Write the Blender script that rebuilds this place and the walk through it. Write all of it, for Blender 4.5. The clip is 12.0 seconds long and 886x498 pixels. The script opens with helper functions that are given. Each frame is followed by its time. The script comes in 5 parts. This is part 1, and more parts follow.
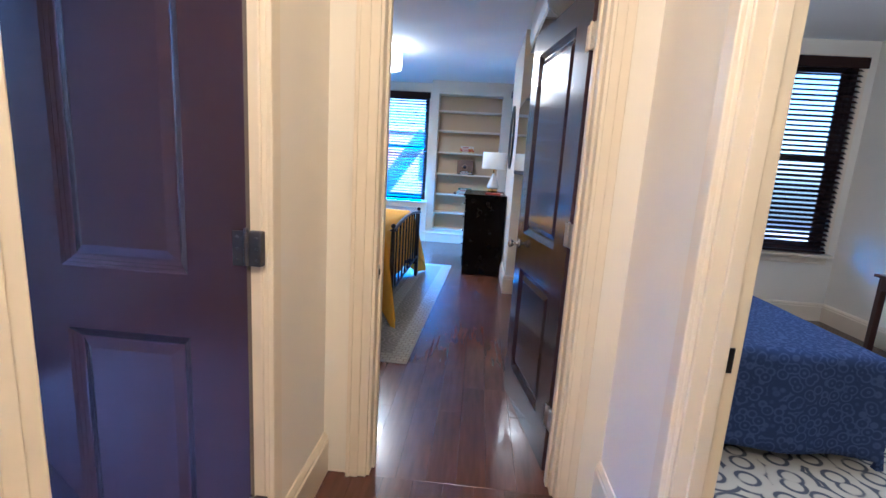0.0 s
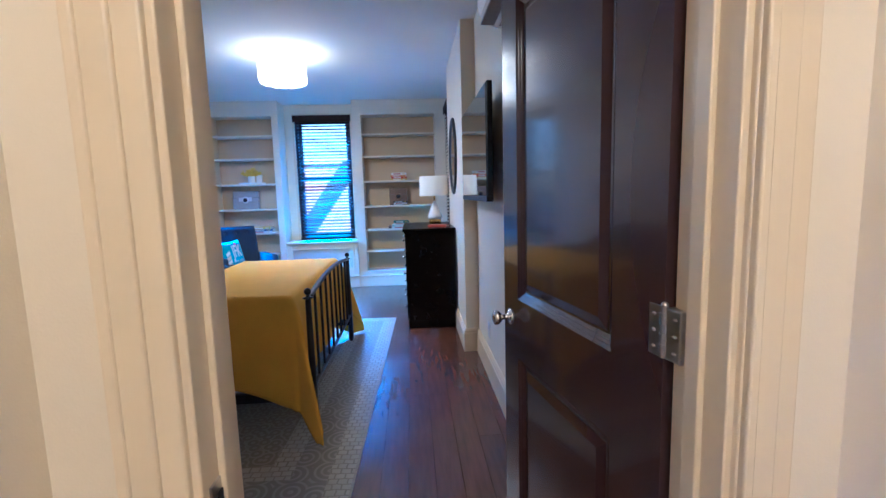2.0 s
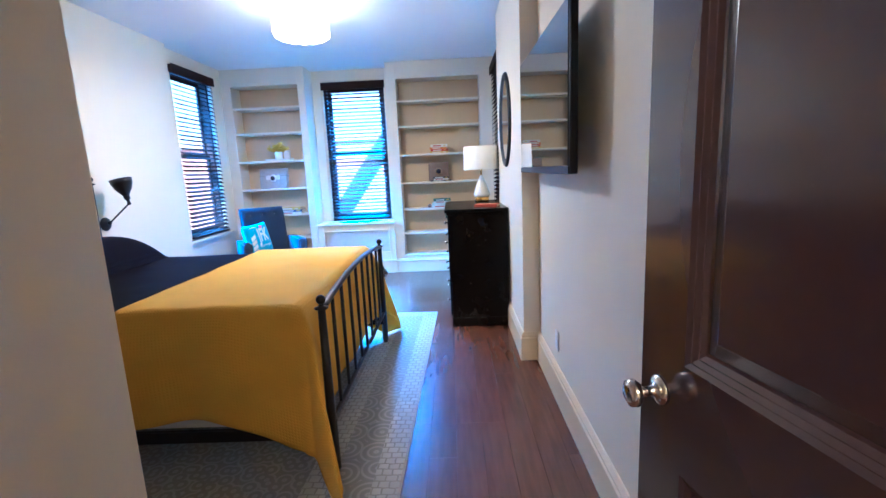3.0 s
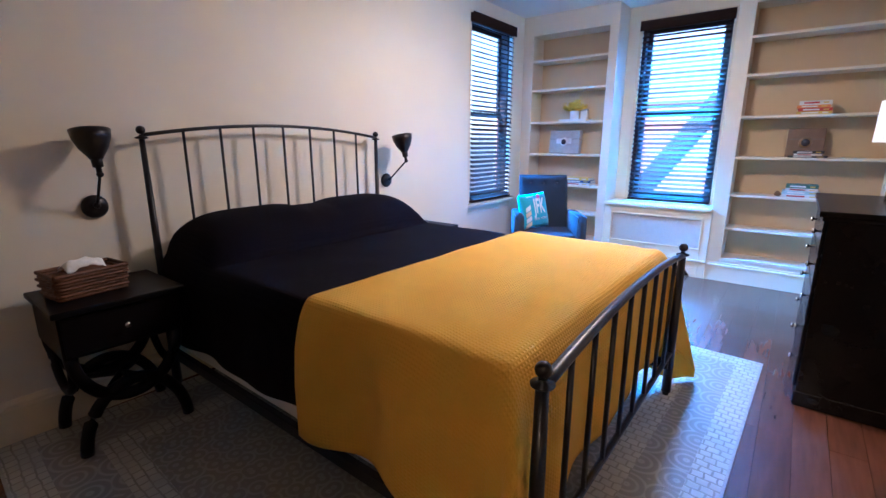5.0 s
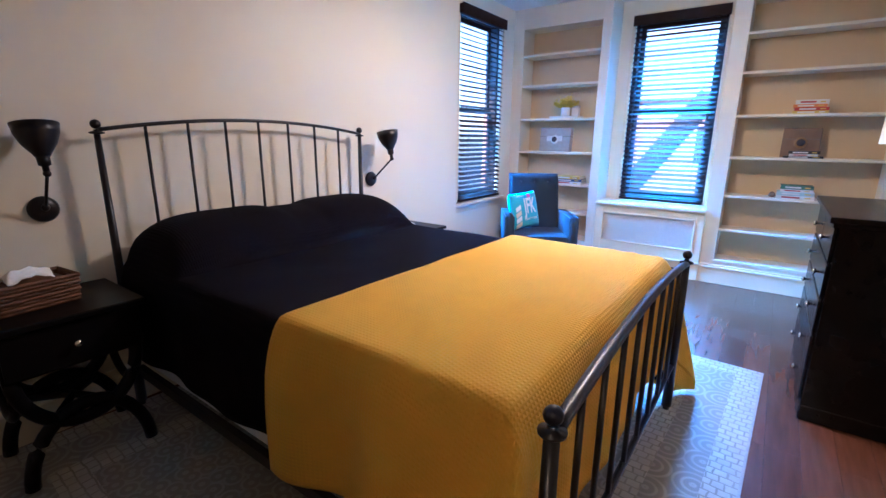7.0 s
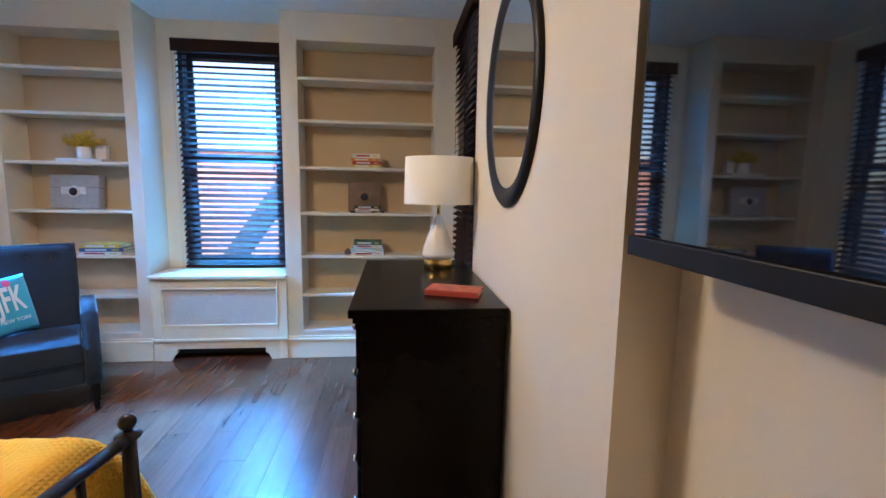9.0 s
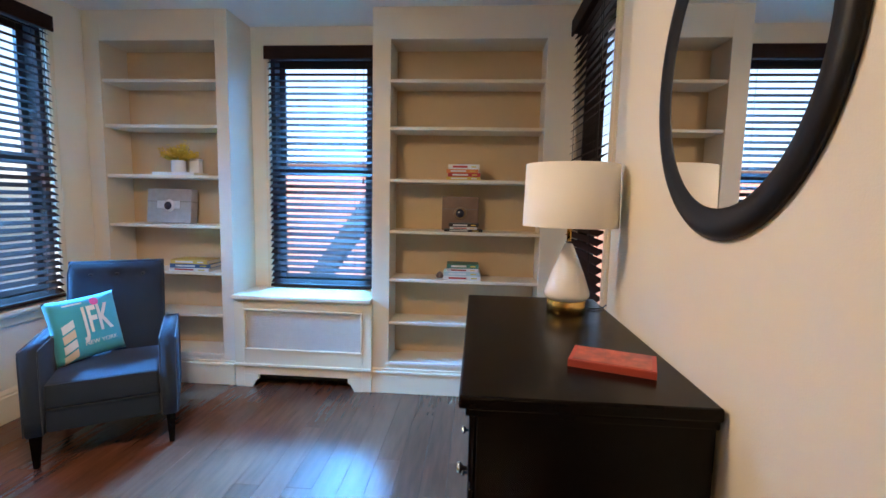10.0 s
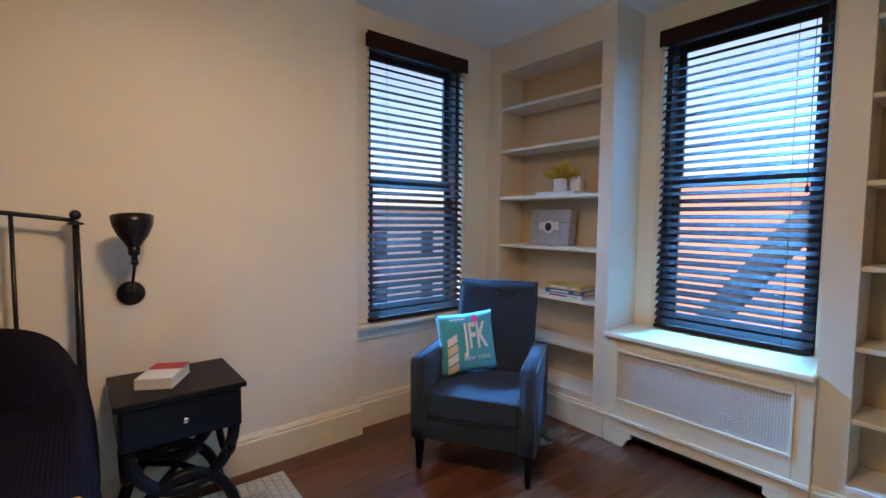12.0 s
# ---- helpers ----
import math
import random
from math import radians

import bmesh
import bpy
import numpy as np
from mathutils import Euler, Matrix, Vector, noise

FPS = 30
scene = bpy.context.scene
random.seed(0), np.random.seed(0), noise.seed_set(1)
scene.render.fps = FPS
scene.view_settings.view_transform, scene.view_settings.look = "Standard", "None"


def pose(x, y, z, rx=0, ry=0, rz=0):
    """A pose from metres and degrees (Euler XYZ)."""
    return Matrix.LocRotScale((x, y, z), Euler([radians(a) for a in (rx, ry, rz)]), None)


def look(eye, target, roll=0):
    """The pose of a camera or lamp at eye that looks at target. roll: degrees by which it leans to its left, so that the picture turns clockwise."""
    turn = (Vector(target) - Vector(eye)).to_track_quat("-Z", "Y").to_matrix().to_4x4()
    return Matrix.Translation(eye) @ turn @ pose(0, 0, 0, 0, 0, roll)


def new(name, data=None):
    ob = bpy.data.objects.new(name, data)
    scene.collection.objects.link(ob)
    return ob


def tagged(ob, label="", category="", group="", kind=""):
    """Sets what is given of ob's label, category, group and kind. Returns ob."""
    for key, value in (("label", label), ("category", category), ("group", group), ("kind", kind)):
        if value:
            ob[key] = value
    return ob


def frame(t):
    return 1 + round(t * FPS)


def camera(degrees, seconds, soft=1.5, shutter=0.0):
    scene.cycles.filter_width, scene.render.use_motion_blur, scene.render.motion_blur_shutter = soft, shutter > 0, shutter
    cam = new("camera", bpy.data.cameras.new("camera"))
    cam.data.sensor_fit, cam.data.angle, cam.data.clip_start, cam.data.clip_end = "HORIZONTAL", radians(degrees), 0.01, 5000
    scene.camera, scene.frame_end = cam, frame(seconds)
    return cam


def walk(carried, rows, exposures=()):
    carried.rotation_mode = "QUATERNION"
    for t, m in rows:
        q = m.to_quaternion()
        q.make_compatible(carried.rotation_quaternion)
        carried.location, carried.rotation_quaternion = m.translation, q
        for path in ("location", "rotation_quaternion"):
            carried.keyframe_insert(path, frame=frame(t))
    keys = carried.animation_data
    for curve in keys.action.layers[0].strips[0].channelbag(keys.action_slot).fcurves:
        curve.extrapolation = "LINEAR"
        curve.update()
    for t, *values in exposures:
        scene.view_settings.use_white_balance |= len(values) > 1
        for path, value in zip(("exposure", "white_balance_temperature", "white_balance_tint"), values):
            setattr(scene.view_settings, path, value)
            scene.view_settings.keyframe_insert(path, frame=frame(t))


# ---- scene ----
cam = camera(88.9, 12.0)
PATH = [
    (0, (-0.005, 0.679, 1.389), (-0.144, 2.64, 1.022), 3.6),
    (0.3, (0.007, 0.665, 1.415), (-0.018, 2.642, 1.112), 2.6),
    (0.5, (-0.012, 0.834, 1.433), (0.006, 2.814, 1.154), 2.4),
    (1, (-0.08, 1.137, 1.401), (0.018, 3.122, 1.182), 0.5),
    (1.5, (-0.117, 1.464, 1.384), (0.089, 3.438, 1.141), -1.3),
    (1.8, (-0.072, 1.667, 1.396), (0.087, 3.646, 1.159), -2.3),
    (2, (-0.077, 1.819, 1.396), (0.051, 3.8, 1.151), -1.6),
    (2.5, (-0.102, 2.235, 1.376), (-0.126, 4.216, 1.104), -2.8),
    (2.7, (-0.107, 2.371, 1.376), (-0.149, 4.346, 1.061), -2.8),
    (4.3, (-0.184, 3.347, 1.402), (-0.442, 5.292, 1.015), 0.8),
    (4.5, (-0.202, 3.434, 1.39), (-0.735, 5.32, 0.988), 0.1),
    (5, (-0.298, 3.553, 1.37), (-1.494, 5.089, 0.91), 0.0),
    (5.5, (-0.378, 3.523, 1.343), (-2.007, 4.576, 0.854), -0.1),
    (6, (-0.432, 3.511, 1.344), (-2.158, 4.414, 0.894), -0.6),
    (6.5, (-0.459, 3.55, 1.365), (-2.035, 4.701, 0.926), -0.2),
    (7, (-0.42, 3.691, 1.384), (-1.564, 5.26, 0.905), 0.5),
    (7.5, (-0.245, 3.988, 1.402), (-0.92, 5.825, 0.99), 0.5),
    (7.7, (-0.202, 4.102, 1.401), (-0.65, 6.014, 1.024), 0.4),
    (9.3, (-0.032, 5.135, 1.451), (0.196, 7.109, 1.232), 1.0),
    (9.5, (-0.072, 5.261, 1.453), (0.088, 7.245, 1.26), 1.4),
    (10, (-0.162, 5.478, 1.453), (-0.308, 7.461, 1.244), 1.2),
    (10.5, (-0.216, 5.699, 1.44), (-0.811, 7.597, 1.226), 0.1),
    (11, (-0.248, 5.875, 1.446), (-1.051, 7.698, 1.267), -0.2),
    (11.5, (-0.322, 5.962, 1.444), (-1.437, 7.614, 1.287), 0.0),
    (12, (-0.428, 6.09, 1.424), (-1.976, 7.349, 1.294), 0.5),
]
EXPOSURES = [(0.0, 2.1, 4150, 12), (0.5, 1.72, 4650, 17), (1.0, 1.72, 4800, 18), (1.5, 1.76, 4200, 13), (2.0, 1.9, 4100, 12), (2.5, 2.7, 4250, 11), (4.3, 2.0, 4550, 21), (5.0, 2.15, 4950, 24), (5.5, 2.75, 4950, 21), (6.0, 2.95, 5000, 20), (6.5, 2.7, 5000, 22), (7.0, 2.2, 4950, 23), (7.6, 1.88, 4800, 23), (9.3, 1.62, 6100, 17), (10.0, 1.6, 6500, 19), (10.5, 1.55, 7000, 20), (11.5, 1.32, 7200, 22), (12.0, 1.05, 7000, 22)]
walk(cam, [(t, look(eye, target, roll)) for t, eye, target, roll in PATH], EXPOSURES)

# ---- light ----
world = bpy.data.worlds.new("sky")
scene.world = world
world.use_nodes = True
wn = world.node_tree
sky = wn.nodes.new("ShaderNodeTexSky")
sky.sky_type, sky.sun_disc, sky.ozone_density, sky.dust_density = "NISHITA", False, 1.6, 2.0
sky.sun_elevation, sky.sun_rotation = radians(38), radians(170)
wn.nodes["Background"].inputs["Strength"].default_value = 0.15
wn.links.new(sky.outputs[0], wn.nodes["Background"].inputs[0])
sun = new("sun", bpy.data.lights.new("sun", "SUN"))
sun.data.energy, sun.data.angle, sun.data.color = 4.0, radians(0.5), (1.0, 0.93, 0.82)
sun.matrix_world = look((0, 0, 30), (0.17 * 10, 10, 30 - 7.8))


def area_light(name, eye, target, w, h, power, color, spread=math.pi):
    ob = new(name, bpy.data.lights.new(name, "AREA"))
    ob.data.shape, ob.data.size, ob.data.size_y, ob.data.energy, ob.data.color = "RECTANGLE", w, h, power, color
    ob.data.spread = spread
    ob.matrix_world = look(eye, target)
    return ob


def point_light(name, place, power, color, radius):
    ob = new(name, bpy.data.lights.new(name, "POINT"))
    ob.data.energy, ob.data.color, ob.data.shadow_soft_size = power, color, radius
    ob.location = place
    return ob


DAY = (0.07, 0.41, 1.0)
WARM = (1.0, 0.75, 0.47)
# added area lamps, out of view above the windows, standing in for sky light
area_light("skylight_north", (-1.42, 12.6, 4.6), (-1.42, 9.1, 1.5), 1.9, 0.9, 380, DAY, radians(85))
area_light("skylight_west", (-6.6, 8.03, 4.6), (-3.1, 8.03, 1.5), 1.9, 0.9, 380, DAY, radians(85))
area_light("skylight_east", (4.0, 8.17, 4.6), (0.5, 8.17, 1.5), 1.4, 0.9, 280, DAY, radians(85))
area_light("skylight_guest", (3.1, 7.9, 4.2), (3.1, 5.6, 1.6), 1.7, 0.8, 260, DAY, radians(95))
area_light("skylight_side_room", (-5.4, 0.6, 4.2), (-3.1, 0.6, 1.6), 1.7, 0.8, 230, (0.42, 0.58, 1.0), radians(95))
# lamps that are switched on
point_light("bulb_bedroom", (-1.31, 6.56, 2.38), 1.4, WARM, 0.16)
lampface = area_light("lamp_underside", (-1.31, 6.56, 2.505), (-1.31, 6.561, 0.0), 0.36, 0.36, 9.5, WARM)
lampface.data.shape = "DISK"
point_light("bulb_inside_drum", (-1.31, 6.56, 2.63), 5.0, WARM, 0.04)
point_light("bulb_hall", (0.0, 0.5, 2.6), 18, (1.0, 0.70, 0.37), 0.12)
point_light("bulb_guest", (2.3, 3.15, 2.42), 6, (1.0, 0.9, 0.78), 0.12)

# ---- materials ----


def material(name, color, rough=0.5, metal=0.0, var=0.0, scale=8.0, bump=0.0, bump_scale=120.0, stretch=(1, 1, 1), coat=0.0, random_var=0.0, spec=0.5):
    m = bpy.data.materials.new(name)
    m.use_nodes = True
    nt = m.node_tree
    b = nt.nodes["Principled BSDF"]
    b.inputs["Base Color"].default_value = (*color, 1)
    b.inputs["Roughness"].default_value = rough
    b.inputs["Metallic"].default_value = metal
    b.inputs["Coat Weight"].default_value = coat
    b.inputs["Specular IOR Level"].default_value = spec
    tc = nt.nodes.new("ShaderNodeTexCoord")
    mp = nt.nodes.new("ShaderNodeMapping")
    mp.inputs["Scale"].default_value = stretch
    nt.links.new(tc.outputs["Object"], mp.inputs["Vector"])
    if random_var:
        piece = nt.nodes.new("ShaderNodeObjectInfo")
        shift = nt.nodes.new("ShaderNodeVectorMath")
        shift.operation = "SCALE"
        shift.inputs[0].default_value = (31.0, 17.0, 9.0)
        nt.links.new(piece.outputs["Random"], shift.inputs["Scale"])
        nt.links.new(shift.outputs[0], mp.inputs["Location"])
    if var or random_var:
        hsv = nt.nodes.new("ShaderNodeHueSaturation")
        hsv.inputs["Color"].default_value = (*color, 1)
        total = None
        if var:
            n1 = nt.nodes.new("ShaderNodeTexNoise")
            n1.inputs["Scale"].default_value, n1.inputs["Detail"].default_value = scale, 6
            nt.links.new(mp.outputs[0], n1.inputs["Vector"])
            mr = nt.nodes.new("ShaderNodeMapRange")
            mr.inputs["From Min"].default_value, mr.inputs["From Max"].default_value = 0.22, 0.78
            mr.inputs["To Min"].default_value, mr.inputs["To Max"].default_value = 1 - var, 1 + var
            nt.links.new(n1.outputs["Fac"], mr.inputs["Value"])
            total = mr.outputs[0]
            rr = nt.nodes.new("ShaderNodeMapRange")
            rr.inputs["To Min"].default_value, rr.inputs["To Max"].default_value = max(0.02, rough - 0.05), min(1, rough + 0.05)
            nt.links.new(n1.outputs["Fac"], rr.inputs["Value"])
            nt.links.new(rr.outputs[0], b.inputs["Roughness"])
        if random_var:
            oi = nt.nodes.new("ShaderNodeObjectInfo")
            r2 = nt.nodes.new("ShaderNodeMapRange")
            r2.inputs["To Min"].default_value, r2.inputs["To Max"].default_value = 1 - random_var, 1 + random_var
            nt.links.new(oi.outputs["Random"], r2.inputs["Value"])
            if total is None:
                total = r2.outputs[0]
            else:
                mu = nt.nodes.new("ShaderNodeMath")
                mu.operation = "MULTIPLY"
                nt.links.new(total, mu.inputs[0])
                nt.links.new(r2.outputs[0], mu.inputs[1])
                total = mu.outputs[0]
        nt.links.new(total, hsv.inputs["Value"])
        nt.links.new(hsv.outputs[0], b.inputs["Base Color"])
    if bump:
        n2 = nt.nodes.new("ShaderNodeTexNoise")
        n2.inputs["Scale"].default_value, n2.inputs["Detail"].default_value = bump_scale, 4
        nt.links.new(mp.outputs[0], n2.inputs["Vector"])
        bp = nt.nodes.new("ShaderNodeBump")
        bp.inputs["Strength"].default_value, bp.inputs["Distance"].default_value = bump, 0.004
        nt.links.new(n2.outputs["Fac"], bp.inputs["Height"])
        nt.links.new(bp.outputs[0], b.inputs["Normal"])
    return m


def cloth(name, color, weave, var, rough=0.9, sheen=0.3, second=None, spec=0.2):
    """Woven cloth with a ribbed or waffle relief of the given size in metres."""
    m = material(name, color, rough, 0, var, 5.0)
    nt = m.node_tree
    b = nt.nodes["Principled BSDF"]
    b.inputs["Sheen Weight"].default_value = sheen
    b.inputs["Specular IOR Level"].default_value = spec
    tc = nt.nodes.new("ShaderNodeTexCoord")
    heights = []
    for axis in ("X", "Y"):
        w = nt.nodes.new("ShaderNodeTexWave")
        w.bands_direction, w.inputs["Scale"].default_value = axis, 0.314 / weave
        w.inputs["Distortion"].default_value = 0.4
        nt.links.new(tc.outputs["UV" if second == "uv" else "Object"], w.inputs["Vector"])
        heights.append(w)
    mx = nt.nodes.new("ShaderNodeMath")
    mx.operation = "MAXIMUM"
    nt.links.new(heights[0].outputs["Fac"], mx.inputs[0])
    nt.links.new(heights[1].outputs["Fac"], mx.inputs[1])
    bp = nt.nodes.new("ShaderNodeBump")
    bp.inputs["Strength"].default_value, bp.inputs["Distance"].default_value = 0.6, weave * 0.25
    nt.links.new(mx.outputs[0], bp.inputs["Height"])
    nt.links.new(bp.outputs[0], b.inputs["Normal"])
    return m


def emitter(name, color, strength):
    m = bpy.data.materials.new(name)
    m.use_nodes = True
    b = m.node_tree.nodes["Principled BSDF"]
    b.inputs["Base Color"].default_value = (*color, 1)
    b.inputs["Emission Color"].default_value = (*color, 1)
    b.inputs["Emission Strength"].default_value = strength
    return m


def glass_material(name, tint=(1, 1, 1), rough=0.0):
    m = bpy.data.materials.new(name)
    m.use_nodes = True
    b = m.node_tree.nodes["Principled BSDF"]
    b.inputs["Base Color"].default_value = (*tint, 1)
    b.inputs["Transmission Weight"].default_value = 1.0
    b.inputs["Roughness"].default_value = rough
    b.inputs["IOR"].default_value = 1.45
    return m


WALL = material("cream_wall_paint", (0.84, 0.755, 0.605), 0.6, 0, 0.025, 1.6, 0.12, 260)
TRIM = material("cream_gloss_trim_paint", (0.80, 0.68, 0.485), 0.38, 0, 0.03, 3.0, 0.06, 60)
SHELFPAINT = material("cream_bookcase_paint", (0.76, 0.68, 0.55), 0.45, 0, 0.03, 3.0, 0.06, 60)
# beige taken darker and more orange: recess shade and lamp warmth in the colour
BACKWARMED = material("matte_beige_back_lamp_warmed", (0.60, 0.445, 0.27), 0.6, 0, 0.04, 2.0, 0.08, 150)
CEIL = material("white_ceiling_paint", (0.86, 0.85, 0.83), 0.8, 0, 0.02, 1.2, 0.1, 200)
PLANK = material("dark_stained_oak", (0.125, 0.046, 0.025), 0.24, 0, 0.26, 4.0, 0.02, 40, (9, 1, 1), 0.18, 0.2)
SUBFLOOR = material("dark_floor_gap", (0.03, 0.016, 0.011), 0.7, 0, 0.1)
DOORBROWN = material("dark_brown_door_paint", (0.056, 0.029, 0.033), 0.2, 0, 0.0, 3.0, 0.0, 40, (3, 3, 0.6), 0.6)
DOORBROWN.node_tree.nodes["Principled BSDF"].inputs["Coat Roughness"].default_value = 0.08
CLOSETBROWN = material("grey_brown_door_stain", (0.25, 0.20, 0.185), 0.4, 0, 0.18, 5.0, 0.1, 40, (6, 6, 0.6))
STEEL = material("brushed_steel", (0.55, 0.53, 0.50), 0.3, 1.0, 0.05, 30)
DARKSTEEL = material("dark_aged_steel", (0.10, 0.085, 0.075), 0.4, 0.8, 0.15, 25)
CHROME = material("polished_nickel", (0.7, 0.67, 0.62), 0.15, 1.0)
BRASS = material("gold_brass", (0.75, 0.48, 0.14), 0.2, 1.0, 0.05, 20)
IRON = material("black_iron", (0.014, 0.012, 0.014), 0.33, 0.3, 0.2, 20, 0.15, 90)
BLACKWOOD = material("black_brown_wood", (0.004, 0.003, 0.003), 0.24, 0, 0.06, 3, 0.015, 50, (4, 1, 4), 0.0, spec=0.12)
NIGHTWOOD = material("black_satin_wood", (0.0045, 0.0035, 0.004), 0.38, 0, 0.06, 3, 0.02, 50, (4, 1, 4), 0.0, spec=0.14)
BLIND = material("dark_walnut_blind", (0.030, 0.016, 0.013), 0.6, 0, 0.2, 10, 0.1, 60, (1, 1, 6), spec=0.06)
SASH = material("dark_window_sash", (0.03, 0.017, 0.015), 0.45, 0, 0.15, 10)
PANE = glass_material("window_glass")
MIRROR = material("mirror_glass", (0.9, 0.9, 0.9), 0.01, 1.0)
SCREEN = material("tv_screen", (0.006, 0.006, 0.008), 0.03, 0, coat=0.8, spec=0.9)
PLASTIC = material("black_plastic", (0.009, 0.009, 0.010), 0.45, spec=0.3)
WHITEPLASTIC = material("white_plastic", (0.8, 0.8, 0.79), 0.35, 0, 0.02)
MUSTARD = cloth("mustard_waffle_cotton", (0.74, 0.385, 0.02), 0.014, 0.06, sheen=0.04, second="uv")
BLACKCLOTH = cloth("black_quilted_cotton", (0.0045, 0.0032, 0.0062), 0.011, 0.15, 0.85, 0.0, spec=0.06)
SKIRT = cloth("white_box_spring_cloth", (0.72, 0.70, 0.66), 0.004, 0.04)
BLUEFAB = cloth("slate_blue_upholstery", (0.024, 0.033, 0.047), 0.003, 0.10, sheen=0.08)
PIPING = cloth("dark_blue_piping", (0.018, 0.025, 0.036), 0.003, 0.05)
TEAL = cloth("teal_cushion_cotton", (0.06, 0.42, 0.52), 0.003, 0.06)
WHITEPRINT = material("white_print", (0.82, 0.82, 0.8), 0.8)
SANDPRINT = material("sand_print", (0.75, 0.62, 0.45), 0.8)
PINKPRINT = material("pink_print", (0.75, 0.12, 0.35), 0.8)
SHADE = material("white_linen_shade", (0.82, 0.79, 0.73), 0.85, 0, 0.02, 3, 0.2, 300)
CERAMIC = material("white_ceramic", (0.82, 0.80, 0.77), 0.2, 0, 0.02, 3, coat=0.5)
LAMPGLASS = emitter("lit_frosted_glass", (1.0, 0.86, 0.64), 2.6)
WICKER = material("brown_wicker", (0.14, 0.055, 0.022), 0.6, 0, 0.3, 30, 0.6, 120)
TISSUE = material("white_tissue", (0.85, 0.85, 0.84), 0.9, 0, 0.02)
PAPER = material("book_paper", (0.75, 0.68, 0.53), 0.9, 0, 0.08, 30, 0.3, 200, (1, 1, 14))
YELLOWFLOWER = material("dried_yellow_flower", (0.62, 0.42, 0.05), 0.85, 0, 0.25, 25)
GREYBOX = material("grey_linen_box", (0.36, 0.34, 0.33), 0.8, 0, 0.12, 25, 0.2, 150)
AGATE = material("dark_agate", (0.03, 0.03, 0.05), 0.2, 0, 0.4, 40)
PALESTONE = material("pale_agate_ring", (0.62, 0.60, 0.60), 0.35, 0, 0.2, 40)
BROWNBOX = material("brown_lacquer_box", (0.17, 0.10, 0.065), 0.4, 0, 0.2, 14)
MESHMETAL = material("grey_radiator_mesh", (0.66, 0.61, 0.53), 0.5, 0.0, 0.08, 30)
# near-black colour for the shade inside the radiator cover
GRILLESHADE = material("radiator_shade_dark", (0.05, 0.047, 0.045), 0.8)
DARKMAHOGANY = material("dark_mahogany", (0.055, 0.018, 0.013), 0.3, 0, 0.25, 7, 0.08, 50, (4, 1, 4), 0.2)
GREYSEAT = cloth("grey_seat_cloth", (0.32, 0.33, 0.36), 0.004, 0.06)
IRONPAINT = material("grey_fire_escape_paint", (0.028, 0.028, 0.032), 0.6, 0, 0.2, 9)
BRICK = material("sunlit_red_brick", (0.42, 0.21, 0.155), 0.85, 0, 0.18, 2.0, 0.2, 30)
# brick made paler to stand in for sunlight on the west facade
LITBRICK = material("brick_with_daylight_in_colour", (0.66, 0.55, 0.49), 0.85, 0, 0.15, 2.0, 0.2, 30)
STONE = material("pale_stone_lintel", (0.5, 0.46, 0.4), 0.8, 0, 0.1, 5)
DARKGLASS = material("far_window_glass", (0.05, 0.06, 0.075), 0.1)
TARMAC = material("grey_yard_concrete", (0.07, 0.068, 0.066), 0.9, 0, 0.2, 0.7, 0.2, 20)


